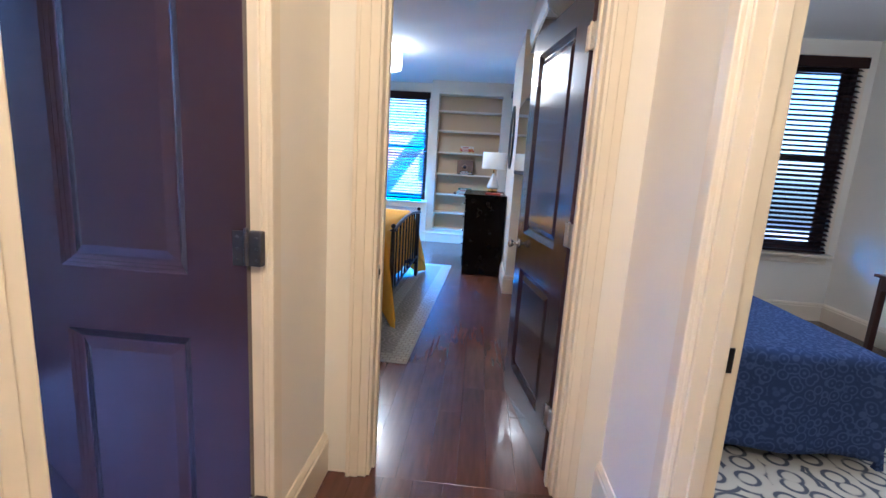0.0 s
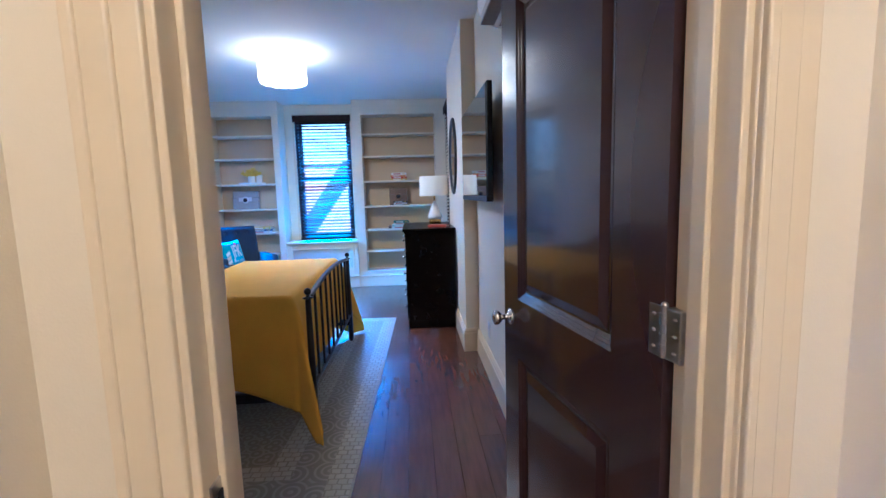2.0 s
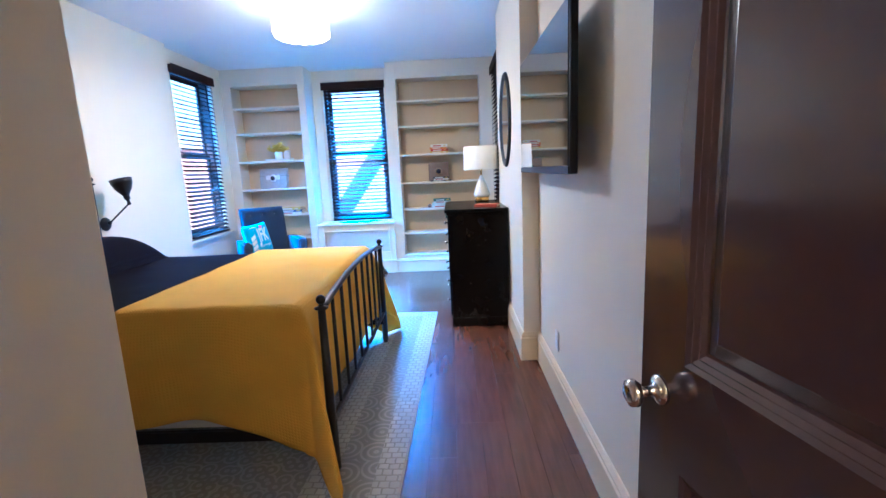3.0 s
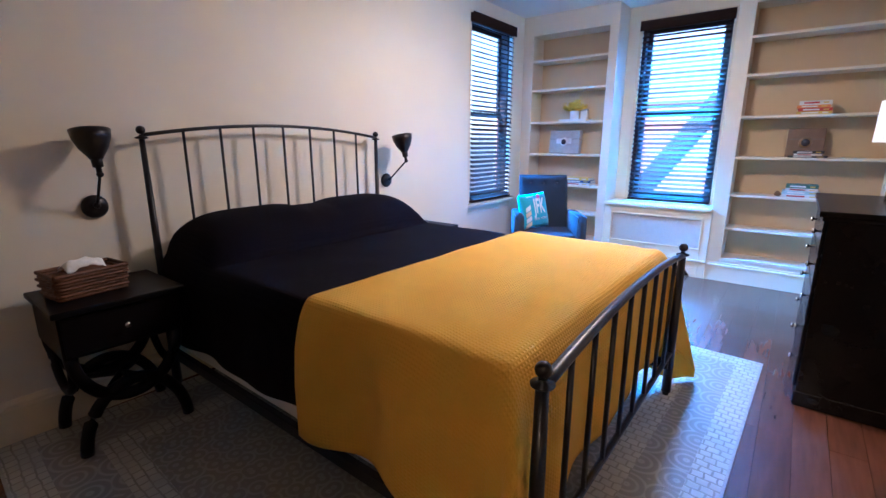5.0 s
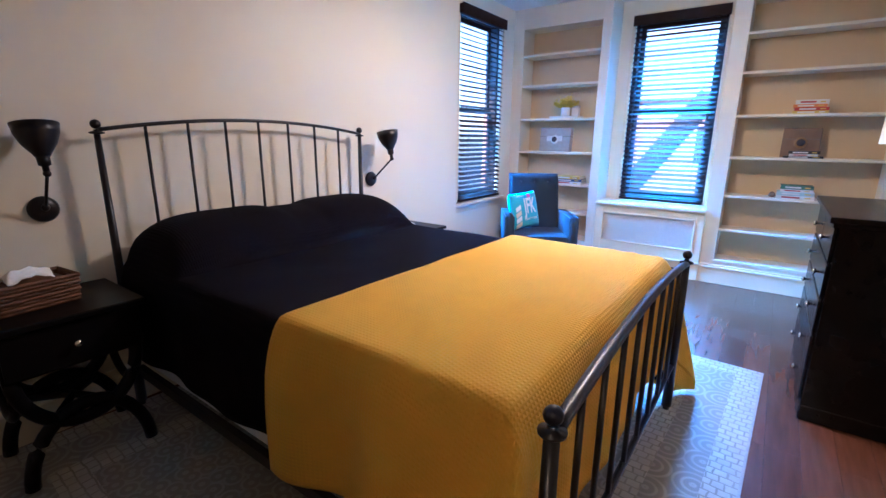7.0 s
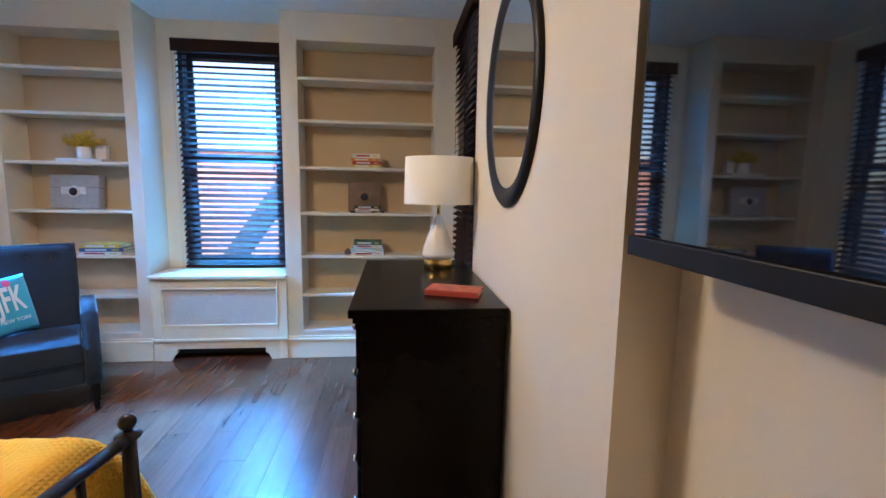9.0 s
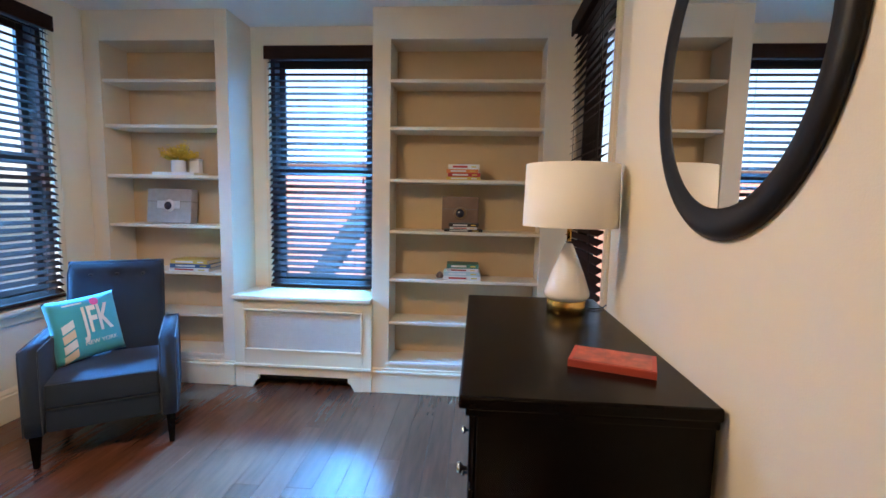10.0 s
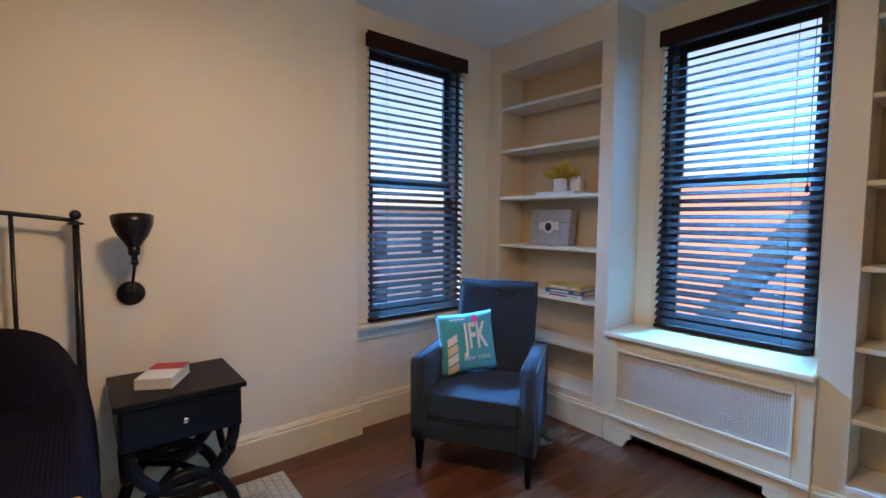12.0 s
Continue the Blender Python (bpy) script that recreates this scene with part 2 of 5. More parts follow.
def rug_material(name, ground, light, dark, cell, rings=22.0, loose=0.55, bias=0.0, square=False, solid=False):
    """A woven rug: rows of small medallions on a mottled ground."""
    m = material(name, ground, 0.95, 0, 0.12, 7.0)
    nt = m.node_tree
    b = nt.nodes["Principled BSDF"]
    b.inputs["Specular IOR Level"].default_value = 0.1
    tc = nt.nodes.new("ShaderNodeTexCoord")
    vo = nt.nodes.new("ShaderNodeTexVoronoi")
    vo.inputs["Scale"].default_value, vo.inputs["Randomness"].default_value = 1 / cell, loose
    vo.voronoi_dimensions = "3D" if solid else "2D"
    if square:
        vo.distance = "CHEBYCHEV"
    nt.links.new(tc.outputs["Object"], vo.inputs["Vector"])
    wave = nt.nodes.new("ShaderNodeMath")
    wave.operation = "MULTIPLY"
    wave.inputs[1].default_value = rings
    nt.links.new(vo.outputs["Distance"], wave.inputs[0])
    sn = nt.nodes.new("ShaderNodeMath")
    sn.operation = "SINE"
    nt.links.new(wave.outputs[0], sn.inputs[0])
    wear = nt.nodes.new("ShaderNodeTexNoise")
    wear.inputs["Scale"].default_value, wear.inputs["Detail"].default_value = 14, 8
    nt.links.new(tc.outputs["Object"], wear.inputs["Vector"])
    mul = nt.nodes.new("ShaderNodeMath")
    mul.operation = "MULTIPLY_ADD"
    mul.inputs[2].default_value = bias
    nt.links.new(sn.outputs[0], mul.inputs[0])
    nt.links.new(wear.outputs["Fac"], mul.inputs[1])
    ramp = nt.nodes.new("ShaderNodeValToRGB")
    ramp.color_ramp.elements[0].position, ramp.color_ramp.elements[0].color = 0.0, (*dark, 1)
    ramp.color_ramp.elements[1].position, ramp.color_ramp.elements[1].color = 0.55, (*light, 1)
    mid = ramp.color_ramp.elements.new(0.18)
    mid.color = (*ground, 1)
    nt.links.new(mul.outputs[0], ramp.inputs["Fac"])
    nt.links.new(ramp.outputs[0], b.inputs["Base Color"])
    bp = nt.nodes.new("ShaderNodeBump")
    bp.inputs["Strength"].default_value, bp.inputs["Distance"].default_value = 0.5, 0.004
    fine = nt.nodes.new("ShaderNodeTexNoise")
    fine.inputs["Scale"].default_value = 220
    nt.links.new(tc.outputs["Object"], fine.inputs["Vector"])
    nt.links.new(fine.outputs["Fac"], bp.inputs["Height"])
    nt.links.new(bp.outputs[0], b.inputs["Normal"])
    return m




def cobble_material(name, light, pale, joint, w, h):
    """Rows of small rounded woven blocks with darker outlines, for the rug's bands."""
    m = material(name, light, 0.95)
    nt = m.node_tree
    b = nt.nodes["Principled BSDF"]
    b.inputs["Specular IOR Level"].default_value = 0.1
    tc = nt.nodes.new("ShaderNodeTexCoord")
    wob = nt.nodes.new("ShaderNodeTexNoise")
    wob.inputs["Scale"].default_value = 16
    nt.links.new(tc.outputs["Object"], wob.inputs["Vector"])
    sway = nt.nodes.new("ShaderNodeVectorMath")
    sway.operation = "MULTIPLY_ADD"
    sway.inputs[1].default_value = (0.02, 0.02, 0.0)
    nt.links.new(wob.outputs["Color"], sway.inputs[0])
    nt.links.new(tc.outputs["Object"], sway.inputs[2])
    br = nt.nodes.new("ShaderNodeTexBrick")
    br.inputs["Color1"].default_value, br.inputs["Color2"].default_value, br.inputs["Mortar"].default_value = (*light, 1), (*pale, 1), (*joint, 1)
    br.inputs["Scale"].default_value, br.inputs["Brick Width"].default_value, br.inputs["Row Height"].default_value = 1.0, w, h
    br.inputs["Mortar Size"].default_value, br.inputs["Mortar Smooth"].default_value = 0.005, 0.6
    nt.links.new(sway.outputs[0], br.inputs["Vector"])
    wear = nt.nodes.new("ShaderNodeTexNoise")
    wear.inputs["Scale"].default_value, wear.inputs["Detail"].default_value = 9, 8
    nt.links.new(tc.outputs["Object"], wear.inputs["Vector"])
    fade = nt.nodes.new("ShaderNodeMapRange")
    fade.inputs["From Min"].default_value, fade.inputs["From Max"].default_value, fade.inputs["To Max"].default_value = 0.3, 0.75, 0.75
    nt.links.new(wear.outputs["Fac"], fade.inputs["Value"])
    mix = nt.nodes.new("ShaderNodeMixRGB")
    mix.inputs["Color2"].default_value = (*[0.5 * (a + c) for a, c in zip(light, joint)], 1)
    nt.links.new(fade.outputs[0], mix.inputs["Fac"])
    nt.links.new(br.outputs["Color"], mix.inputs["Color1"])
    nt.links.new(mix.outputs[0], b.inputs["Base Color"])
    bp = nt.nodes.new("ShaderNodeBump")
    bp.inputs["Strength"].default_value, bp.inputs["Distance"].default_value = 0.5, 0.003
    nt.links.new(br.outputs["Fac"], bp.inputs["Height"])
    bp.invert = True
    nt.links.new(bp.outputs[0], b.inputs["Normal"])
    return m


RUGFIELD = rug_material("grey_rug_field", (0.31, 0.292, 0.263), (0.39, 0.368, 0.33), (0.28, 0.264, 0.238), 0.065, 14.0, 0.8, 0.08)
RUGBAND = rug_material("faded_grey_rug_band", (0.33, 0.312, 0.287), (0.41, 0.39, 0.355), (0.295, 0.278, 0.257), 0.16, 30.0, 0.3, 0.05)
RUGCOBBLE = cobble_material("pale_cobbled_rug_band", (0.56, 0.53, 0.465), (0.48, 0.455, 0.40), (0.27, 0.25, 0.22), 0.05, 0.042)
RUGEDGE = material("pale_rug_binding", (0.40, 0.38, 0.34), 0.95, 0, 0.15, 40, 0.3, 200)
QUILTBLUE = rug_material("navy_brocade", (0.055, 0.08, 0.20), (0.088, 0.12, 0.262), (0.046, 0.068, 0.175), 0.05, 16.0, 1.0, 0.12, False, True)
GUESTRUG = rug_material("cream_navy_rug", (0.60, 0.56, 0.47), (0.66, 0.62, 0.53), (0.12, 0.125, 0.16), 0.15, 15.0, 1.0, 0.42)

# ---- mesh helpers ----


def link(name, bm, mat, parent=None, label="", smooth=False):
    me = bpy.data.meshes.new(name)
    bm.normal_update()
    bm.to_mesh(me)
    bm.free()
    me.materials.append(mat)
    if smooth:
        for p in me.polygons:
            p.use_smooth = True
    ob = new(name, me)
    if parent is not None:
        ob.parent = parent
    if label:
        tagged(ob, label)
    return ob


def part(name, bm, mat, parent, label="", smooth=False):
    return link(name, bm, mat, parent, label, smooth)


def thing(name, m, label, category, group=""):
    ob = new(name)
    ob.matrix_world = m
    ob.empty_display_size = 0.1
    return tagged(ob, label, category, group)


def box(x0, y0, z0, x1, y1, z1, bevel=0.0, bm=None, seg=2):
    """A box, in the given bmesh or a new one, with rounded edges."""
    own = bmesh.new()
    bmesh.ops.create_cube(own, size=1.0)
    for v in own.verts:
        v.co = Vector(((x0 + x1) / 2 + v.co.x * (x1 - x0), (y0 + y1) / 2 + v.co.y * (y1 - y0), (z0 + z1) / 2 + v.co.z * (z1 - z0)))
    if bevel:
        bmesh.ops.bevel(own, geom=own.edges[:], offset=min(bevel, 0.45 * min(abs(x1 - x0), abs(y1 - y0), abs(z1 - z0))), segments=seg, affect="EDGES", profile=0.5)
    return join(bm, own)


def join(bm, own):
    if bm is None:
        return own
    me = bpy.data.meshes.new("tmp")
    own.to_mesh(me)
    own.free()
    bm.from_mesh(me)
    bpy.data.meshes.remove(me)
    return bm


def turned(profile, n=32, bm=None, m=None):
    """A lathe body from (radius, height) pairs round z; m places it."""
    own = bmesh.new()
    rings = []
    for r, z in profile:
        if r < 1e-5:
            rings.append([own.verts.new((0, 0, z))])
        else:
            rings.append([own.verts.new((r * math.cos(2 * math.pi * i / n), r * math.sin(2 * math.pi * i / n), z)) for i in range(n)])
    for a, b in zip(rings, rings[1:]):
        for i in range(n):
            j = (i + 1) % n
            if len(a) == 1 and len(b) > 1:
                own.faces.new((a[0], b[i], b[j]))
            elif len(b) == 1 and len(a) > 1:
                own.faces.new((a[i], b[0], a[j]))
            elif len(a) > 1:
                own.faces.new((a[i], b[i], b[j], a[j]))
    bmesh.ops.recalc_face_normals(own, faces=own.faces[:])
    if m is not None:
        own.transform(m)
    return join(bm, own)


def tube(points, r, n=10, bm=None, r2=None, flat=1.0):
    """A rod through points, its radius going from r to r2."""
    own = bmesh.new()
    pts = [Vector(p) for p in points]
    r2 = r if r2 is None else r2
    rings = []
    for k, p in enumerate(pts):
        d = (pts[min(k + 1, len(pts) - 1)] - pts[max(k - 1, 0)]).normalized()
        up = Vector((0, 0, 1)) if abs(d.z) < 0.9 else Vector((0, 1, 0))
        a = d.cross(up).normalized()
        b = a.cross(d).normalized()
        rad = r + (r2 - r) * k / (len(pts) - 1)
        rings.append([own.verts.new(p + rad * (math.cos(2 * math.pi * i / n) * a + flat * math.sin(2 * math.pi * i / n) * b)) for i in range(n)])
    for a, b in zip(rings, rings[1:]):
        for i in range(n):
            own.faces.new((a[i], a[(i + 1) % n], b[(i + 1) % n], b[i]))
    own.faces.new(rings[0])
    own.faces.new(rings[-1])
    bmesh.ops.recalc_face_normals(own, faces=own.faces[:])
    return join(bm, own)


def ball(c, r, bm=None, squash=1.0):
    prof = [(r * math.sin(math.pi * k / 10), -r * squash * math.cos(math.pi * k / 10)) for k in range(11)]
    prof[0], prof[-1] = (0, -r * squash), (0, r * squash)
    return turned(prof, 18, bm, Matrix.Translation(c))


def setting(name, bm, mat, label, category):
    return tagged(link(name, bm, mat), label, category, kind="structure")


def panel_cut(u0, u1, v0, v1, holes):
    """Splits a rectangle with rectangular holes into boxes (u0, v0, u1, v1)."""
    us = sorted({u0, u1, *[h[0] for h in holes], *[h[2] for h in holes]})
    out = []
    for a, b in zip(us, us[1:]):
        cuts = sorted((h[1], h[3]) for h in holes if h[0] < (a + b) / 2 < h[2])
        v = v0
        for lo, hi in cuts:
            if lo > v:
                out.append((a, v, b, lo))
            v = hi
        if v < v1:
            out.append((a, v, b, v1))
    return out


def wall_x(name, x0, x1, y0, y1, z1, holes, label):
    """A wall along y, from x0 to x1 thick, with openings (y0, z0, y1, z1)."""
    bm = bmesh.new()
    for a, lo, b, hi in panel_cut(y0, y1, 0, z1, holes):
        box(x0, a, lo, x1, b, hi, 0, bm)
    bmesh.ops.remove_doubles(bm, verts=bm.verts[:], dist=1e-5)
    return setting(name, bm, WALL, label, "wall")


def wall_y(name, y0, y1, x0, x1, z1, holes, label):
    bm = bmesh.new()
    for a, lo, b, hi in panel_cut(x0, x1, 0, z1, holes):
        box(a, y0, lo, b, y1, hi, 0, bm)
    bmesh.ops.remove_doubles(bm, verts=bm.verts[:], dist=1e-5)
    return setting(name, bm, WALL, label, "wall")


def moulding(name, pts, height, depth, label="cream painted tall baseboard with a moulded cap"):
    """A baseboard along the points, its body to the left of the way walked, with a stepped cap."""
    bm = bmesh.new()
    prof = [(0, 0), (depth, 0), (depth, height * 0.80), (depth * 0.75, height * 0.84), (depth * 0.8, height * 0.9), (depth * 0.45, height * 0.97), (depth * 0.3, height), (0, height)]
    n = len(pts)
    rows = []
    for k in range(n):
        p = Vector((*pts[k], 0))
        dirs = []
        if k > 0:
            dirs.append((p - Vector((*pts[k - 1], 0))).normalized())
        if k < n - 1:
            dirs.append((Vector((*pts[k + 1], 0)) - p).normalized())
        nors = [Vector((-d.y, d.x, 0)) for d in dirs]
        nn = sum(nors, Vector()) / len(nors)
        nn = nn / max(nn.length_squared, 0.3)
        rows.append([bm.verts.new(p + nn * a + Vector((0, 0, z))) for a, z in prof])
    for a, b in zip(rows, rows[1:]):
        for i in range(len(prof)):
            j = (i + 1) % len(prof)
            bm.faces.new((a[i], a[j], b[j], b[i]))
    bm.faces.new(rows[0])
    bm.faces.new(rows[-1])
    bmesh.ops.recalc_face_normals(bm, faces=bm.faces[:])
    return setting(name, bm, TRIM, label, "baseboard")


# ---- structure ----
H = 2.80
setting("ceiling", box(-3.4, -2.2, H, 3.95, 9.4, H + 0.2), CEIL, "white painted plaster ceiling", "ceiling")
floor = setting("floor", box(-3.4, -2.2, -0.22, 3.95, 9.4, -0.014), SUBFLOOR, "dark red-brown stained hardwood plank floor", "floor")

WB, WT = 0.74, 2.60      # window opening: sill and head
BX0, BX1 = -1.85, -1.00  # back window
wall_x("wall_west", -3.25, -3.035, -2.2, 7.495, H, [(0.2, WB, 1.0, WT), (2.14, 0.0, 3.03, 2.08)], "cream painted plaster wall behind the bed")
wall_x("wall_west_alcove", -3.25, -3.115, 7.495, 9.30, H, [(7.62, WB, 8.44, WT)], "cream painted wall of the window alcove")
wall_y("wall_north", 9.10, 9.30, -3.25, 0.62, H, [(BX0, WB, BX1, WT)], "cream painted wall around the middle window")
wall_x("wall_east_alcove", 0.49, 0.62, 7.17, 9.10, H, [(7.78, WB, 8.56, WT)], "cream painted wall with the side window")
wall_x("wall_east", 0.475, 0.62, 2.60, 5.68, H, [], "cream painted wall beside the door")
setting("wall_chimney", box(0.36, 5.68, 0, 0.62, 7.17, H), WALL, "cream painted projecting chimney breast wall", "wall")
wall_y("wall_south", 2.46, 2.60, -0.775, 0.62, H, [(-0.42, 0.0, 0.42, 2.14)], "cream painted wall round the bedroom door")
wall_x("wall_stub", -0.885, -0.775, 2.46, 3.395, H, [], "cream painted short wall beside the bedroom door")
wall_y("wall_south_west", 2.00, 2.14, -3.25, -0.66, H, [], "plain cream wall that closes the bedroom")
wall_x("wall_hall_west", -0.72, -0.61, -2.2, 2.46, H, [(1.21, 0.0, 1.912, 2.14)], "cream painted hall wall with a doorway")
wall_x("wall_hall_east", 0.60, 0.71, -2.2, 2.46, H, [(0.93, 0.0, 1.875, 2.14)], "cream painted hall wall with a doorway")
wall_x("wall_guest_west", 0.62, 0.74, 2.46, 5.60, H, [], "cream painted guest room wall")
wall_y("wall_hall_south", -2.2, -2.05, -0.61, 0.60, H, [], "plain cream wall that closes the hall")
wall_y("wall_guest_north", 5.60, 5.75, 0.62, 3.90, H, [(2.73, WB, 3.58, WT)], "cream painted guest room wall with a window")
wall_x("wall_guest_east", 3.72, 3.90, -2.2, 5.60, H, [], "cream painted guest room wall")
wall_y("wall_guest_south", -2.2, -2.05, 0.71, 3.72, H, [], "plain cream wall that closes the guest room")
wall_y("wall_side_south", -2.2, -2.05, -3.035, -0.72, H, [], "plain cream wall that closes the side room")

moulding("baseboard_west", [(-3.115, 8.75), (-3.115, 7.495), (-3.035, 7.495), (-3.035, 3.077)], 0.205, 0.024)
moulding("baseboard_east", [(0.475, 3.5), (0.475, 5.68), (0.36, 5.68), (0.36, 7.17), (0.49, 7.17), (0.49, 8.75)], 0.205, 0.024)
moulding("baseboard_hall_west", [(-0.61, 2.46), (-0.61, 2.0)], 0.19, 0.022)
moulding("baseboard_hall_east", [(0.60, 1.965), (0.60, 2.46)], 0.19, 0.022)
moulding("baseboard_guest", [(3.72, -1.0), (3.72, 5.60), (0.74, 5.60)], 0.19, 0.022)


def casing_leg(bm, x0, x1, axis, at, side, z0, z1):
    """A stepped upright of a door casing; axis 'y' lies on a wall that faces along y."""
    w = x1 - x0
    steps = ((0.0, 1.0, 0.016), (0.08, 0.62, 0.024), (0.03, 0.22, 0.030))
    for a, b, d in steps:
        lo, hi = x0 + a * w, x0 + b * w
        y0, y1 = sorted((at, at + side * d))
        if axis == "y":
            box(lo, y0, z0, hi, y1, z1, 0.004, bm)
        else:
            box(y0, lo, z0, y1, hi, z1, 0.004, bm)


def door_trim(name, axis, a0, a1, at0, at1, head, lo_side=True, hi_side=True, cw=0.085):
    """Jambs, stops and casings of a door opening from a0 to a1 in a wall from at0 to at1."""
    bm = bmesh.new()
    j = 0.02

    def put(u0, v0, z0, u1, v1, z1, bev=0.003):
        if axis == "y":
            box(u0, v0, z0, u1, v1, z1, bev, bm)
        else:
            box(v0, u0, z0, v1, u1, z1, bev, bm)
    put(a0 - 0.001, at0 - 0.003, 0, a0 + j, at1 + 0.003, head)
    put(a1 - j, at0 - 0.003, 0, a1 + 0.001, at1 + 0.003, head)
    put(a0 + j, at0 - 0.003, head - j, a1 - j, at1 + 0.003, head)
    mid = (at0 + at1) / 2
    put(a0 + j, mid - 0.02, 0, a0 + j + 0.012, mid + 0.02, head - j)
    put(a1 - j - 0.012, mid - 0.02, 0, a1 - j, mid + 0.02, head - j)
    for on, at, side in ((lo_side, at0, -1), (hi_side, at1, 1)):
        if not on:
            continue
        casing_leg(bm, a0 - cw, a0 + 0.008, axis, at, side, 0, head + 0.085)
        casing_leg(bm, a1 - 0.008, a1 + cw, axis, at, side, 0, head + 0.085)
        for d, h0, h1 in ((0.016, 0, 0.085), (0.024, 0.03, 0.08), (0.03, 0.065, 0.085)):
            v0, v1 = sorted((at, at + side * d))
            put(a0 + 0.008, v0, head - 0.008 + h0, a1 - 0.008, v1, head + h1)
    return setting(name, bm, TRIM, "cream painted moulded door casing", "trim")


door_trim("trim_bedroom_door", "y", -0.42, 0.42, 2.46, 2.60, 2.14)
door_trim("trim_hall_west_door", "x", 1.21, 1.912, -0.72, -0.61, 2.14)
door_trim("trim_hall_east_door", "x", 0.93, 1.875, 0.60, 0.71, 2.14, hi_side=False)
door_trim("trim_closet_door", "x", 2.14, 3.03, -3.25, -3.035, 2.08, lo_side=False, cw=0.045)


def plate(name, m, w, h, label, mat=STEEL):
    t = thing(name, m, label, "hardware")
    part("backplate", box(-w / 2, -0.002, -h / 2, w / 2, 0.003, h / 2, 0.001), mat, t)
    part("latch_hole", box(-w / 5, -0.005, -h / 5, w / 5, -0.002, h / 5, 0.001), PLASTIC, t)
    return t


plate("strike_plate", pose(-0.398, 2.50, 0.93, 0, 0, 90), 0.045, 0.062, "dark steel strike plate on the bedroom door jamb")
plate("strike_plate", pose(0.668, 1.852, 0.93), 0.05, 0.07, "dark steel strike plate on the guest room jamb", IRON)


def hinge(parent, x, y, z, mat=STEEL):
    """A butt hinge: a knuckled barrel, one leaf on the door's side and one on the jamb's, with screw heads."""
    side = 1 if y > 0 else -1
    bm = tube([(x, y, z - 0.048), (x, y, z + 0.048)], 0.0075)
    for dz in (-0.03, -0.01, 0.01, 0.03):
        turned([(0.007, -0.0085), (0.0088, -0.008), (0.0088, 0.008), (0.007, 0.0085)], 12, bm, Matrix.Translation((x, y, z + dz)))
    y0, y1 = sorted((y - side * 0.004, y + side * 0.002))
    box(x + 0.004, y0, z - 0.05, x + 0.04, y1, z + 0.05, 0.0012, bm)
    y0, y1 = sorted((y - side * 0.022, y + side * 0.002))
    box(x - 0.045, y0, z - 0.05, x - 0.004, y1, z + 0.05, 0.004, bm)
    ball((x, y, z + 0.052), 0.007, bm)
    for dz in (-0.032, 0, 0.032):
        for dx in (0.025, -0.03):
            ball((x + dx, y + side * 0.002, z + dz), 0.005, bm, 0.6)
    return part("hinge", bm, mat, parent, "painted cream butt hinge" if mat is TRIM else "steel butt hinge")


def door_panels(t, thick, mat, rows, side):
    """Sunk panels with a stepped moulding round a raised field, on one face of a door."""
    steps = [(0.0, 0.0), (0.0095, 0.0042), (0.0100, 0.0058), (0.0195, 0.0100), (0.0200, 0.0116), (0.0295, 0.0158), (0.036, 0.0158), (0.062, 0.007), (0.064, 0.0065)]
    y = side * thick / 2
    for z0, z1, cols in rows:
        for x0, x1 in cols:
            bm = bmesh.new()
            rings = [[bm.verts.new((x, y - side * d, z)) for x, z in ((x0 + g, z0 + g), (x1 - g, z0 + g), (x1 - g, z1 - g), (x0 + g, z1 - g))] for g, d in steps]
            for p, q in zip(rings, rings[1:]):
                for i in range(4):
                    bm.faces.new((p[i], p[(i + 1) % 4], q[(i + 1) % 4], q[i]))
            bm.faces.new(rings[-1])
            bmesh.ops.recalc_face_normals(bm, faces=bm.faces[:])
            if sum(f.normal.y * side for f in bm.faces) < 0:
                bmesh.ops.reverse_faces(bm, faces=bm.faces[:])
            part("panel", bm, mat, t)


def knob(parent, x, z, side, thick):
    m = pose(x, side * thick / 2, z, -90 * side)
    bm = turned([(0, 0), (0.028, 0), (0.028, 0.004), (0.02, 0.008), (0.010, 0.012), (0.009, 0.032), (0.018, 0.04), (0.026, 0.050), (0.025, 0.060), (0.014, 0.066), (0, 0.067)], 24, None, m)
    return part("knob", bm, CHROME, parent, "polished nickel door knob", True)


def panel_door(name, m, w, h, mat, rows, label, knob_x=None, knob_z=0.95, hinge_x=None, hinge_side=-1, thick=0.04):
    t = tagged(new(name), label, "door", kind="structure")
    t.matrix_world = m
    leaf = bmesh.new()
    for a, lo, b, hi in panel_cut(0, w, 0.008, h, [(x0, z0, x1, z1) for z0, z1, cols in rows for x0, x1 in cols]):
        box(a, -thick / 2, lo, b, thick / 2, hi, 0, leaf)
    bmesh.ops.remove_doubles(leaf, verts=leaf.verts[:], dist=1e-5)
    part("leaf", leaf, mat, t)
    for side in (-1, 1):
        door_panels(t, thick, mat, rows, side)
        if knob_x is not None:
            knob(t, knob_x, knob_z, side, thick)
    if hinge_x is not None:
        for z in (0.28, 1.125, 1.915):
            hinge(t, hinge_x, hinge_side * thick / 2, z, (TRIM if z > 1.5 else STEEL) if knob_x else DARKSTEEL)
    return t


# bedroom door, swung open into the room: local x runs from the hinge to the free edge
DH = 2.12
panel_door("door_1", pose(0.405, 2.615, 0, 0, 0, 99.6), 0.822, DH, DOORBROWN,
           [(1.03, 2.0, [(0.165, 0.70)]), (0.20, 0.825, [(0.165, 0.70)])], "dark brown panelled bedroom door standing open", 0.765, 0.955, 0.0, 1)
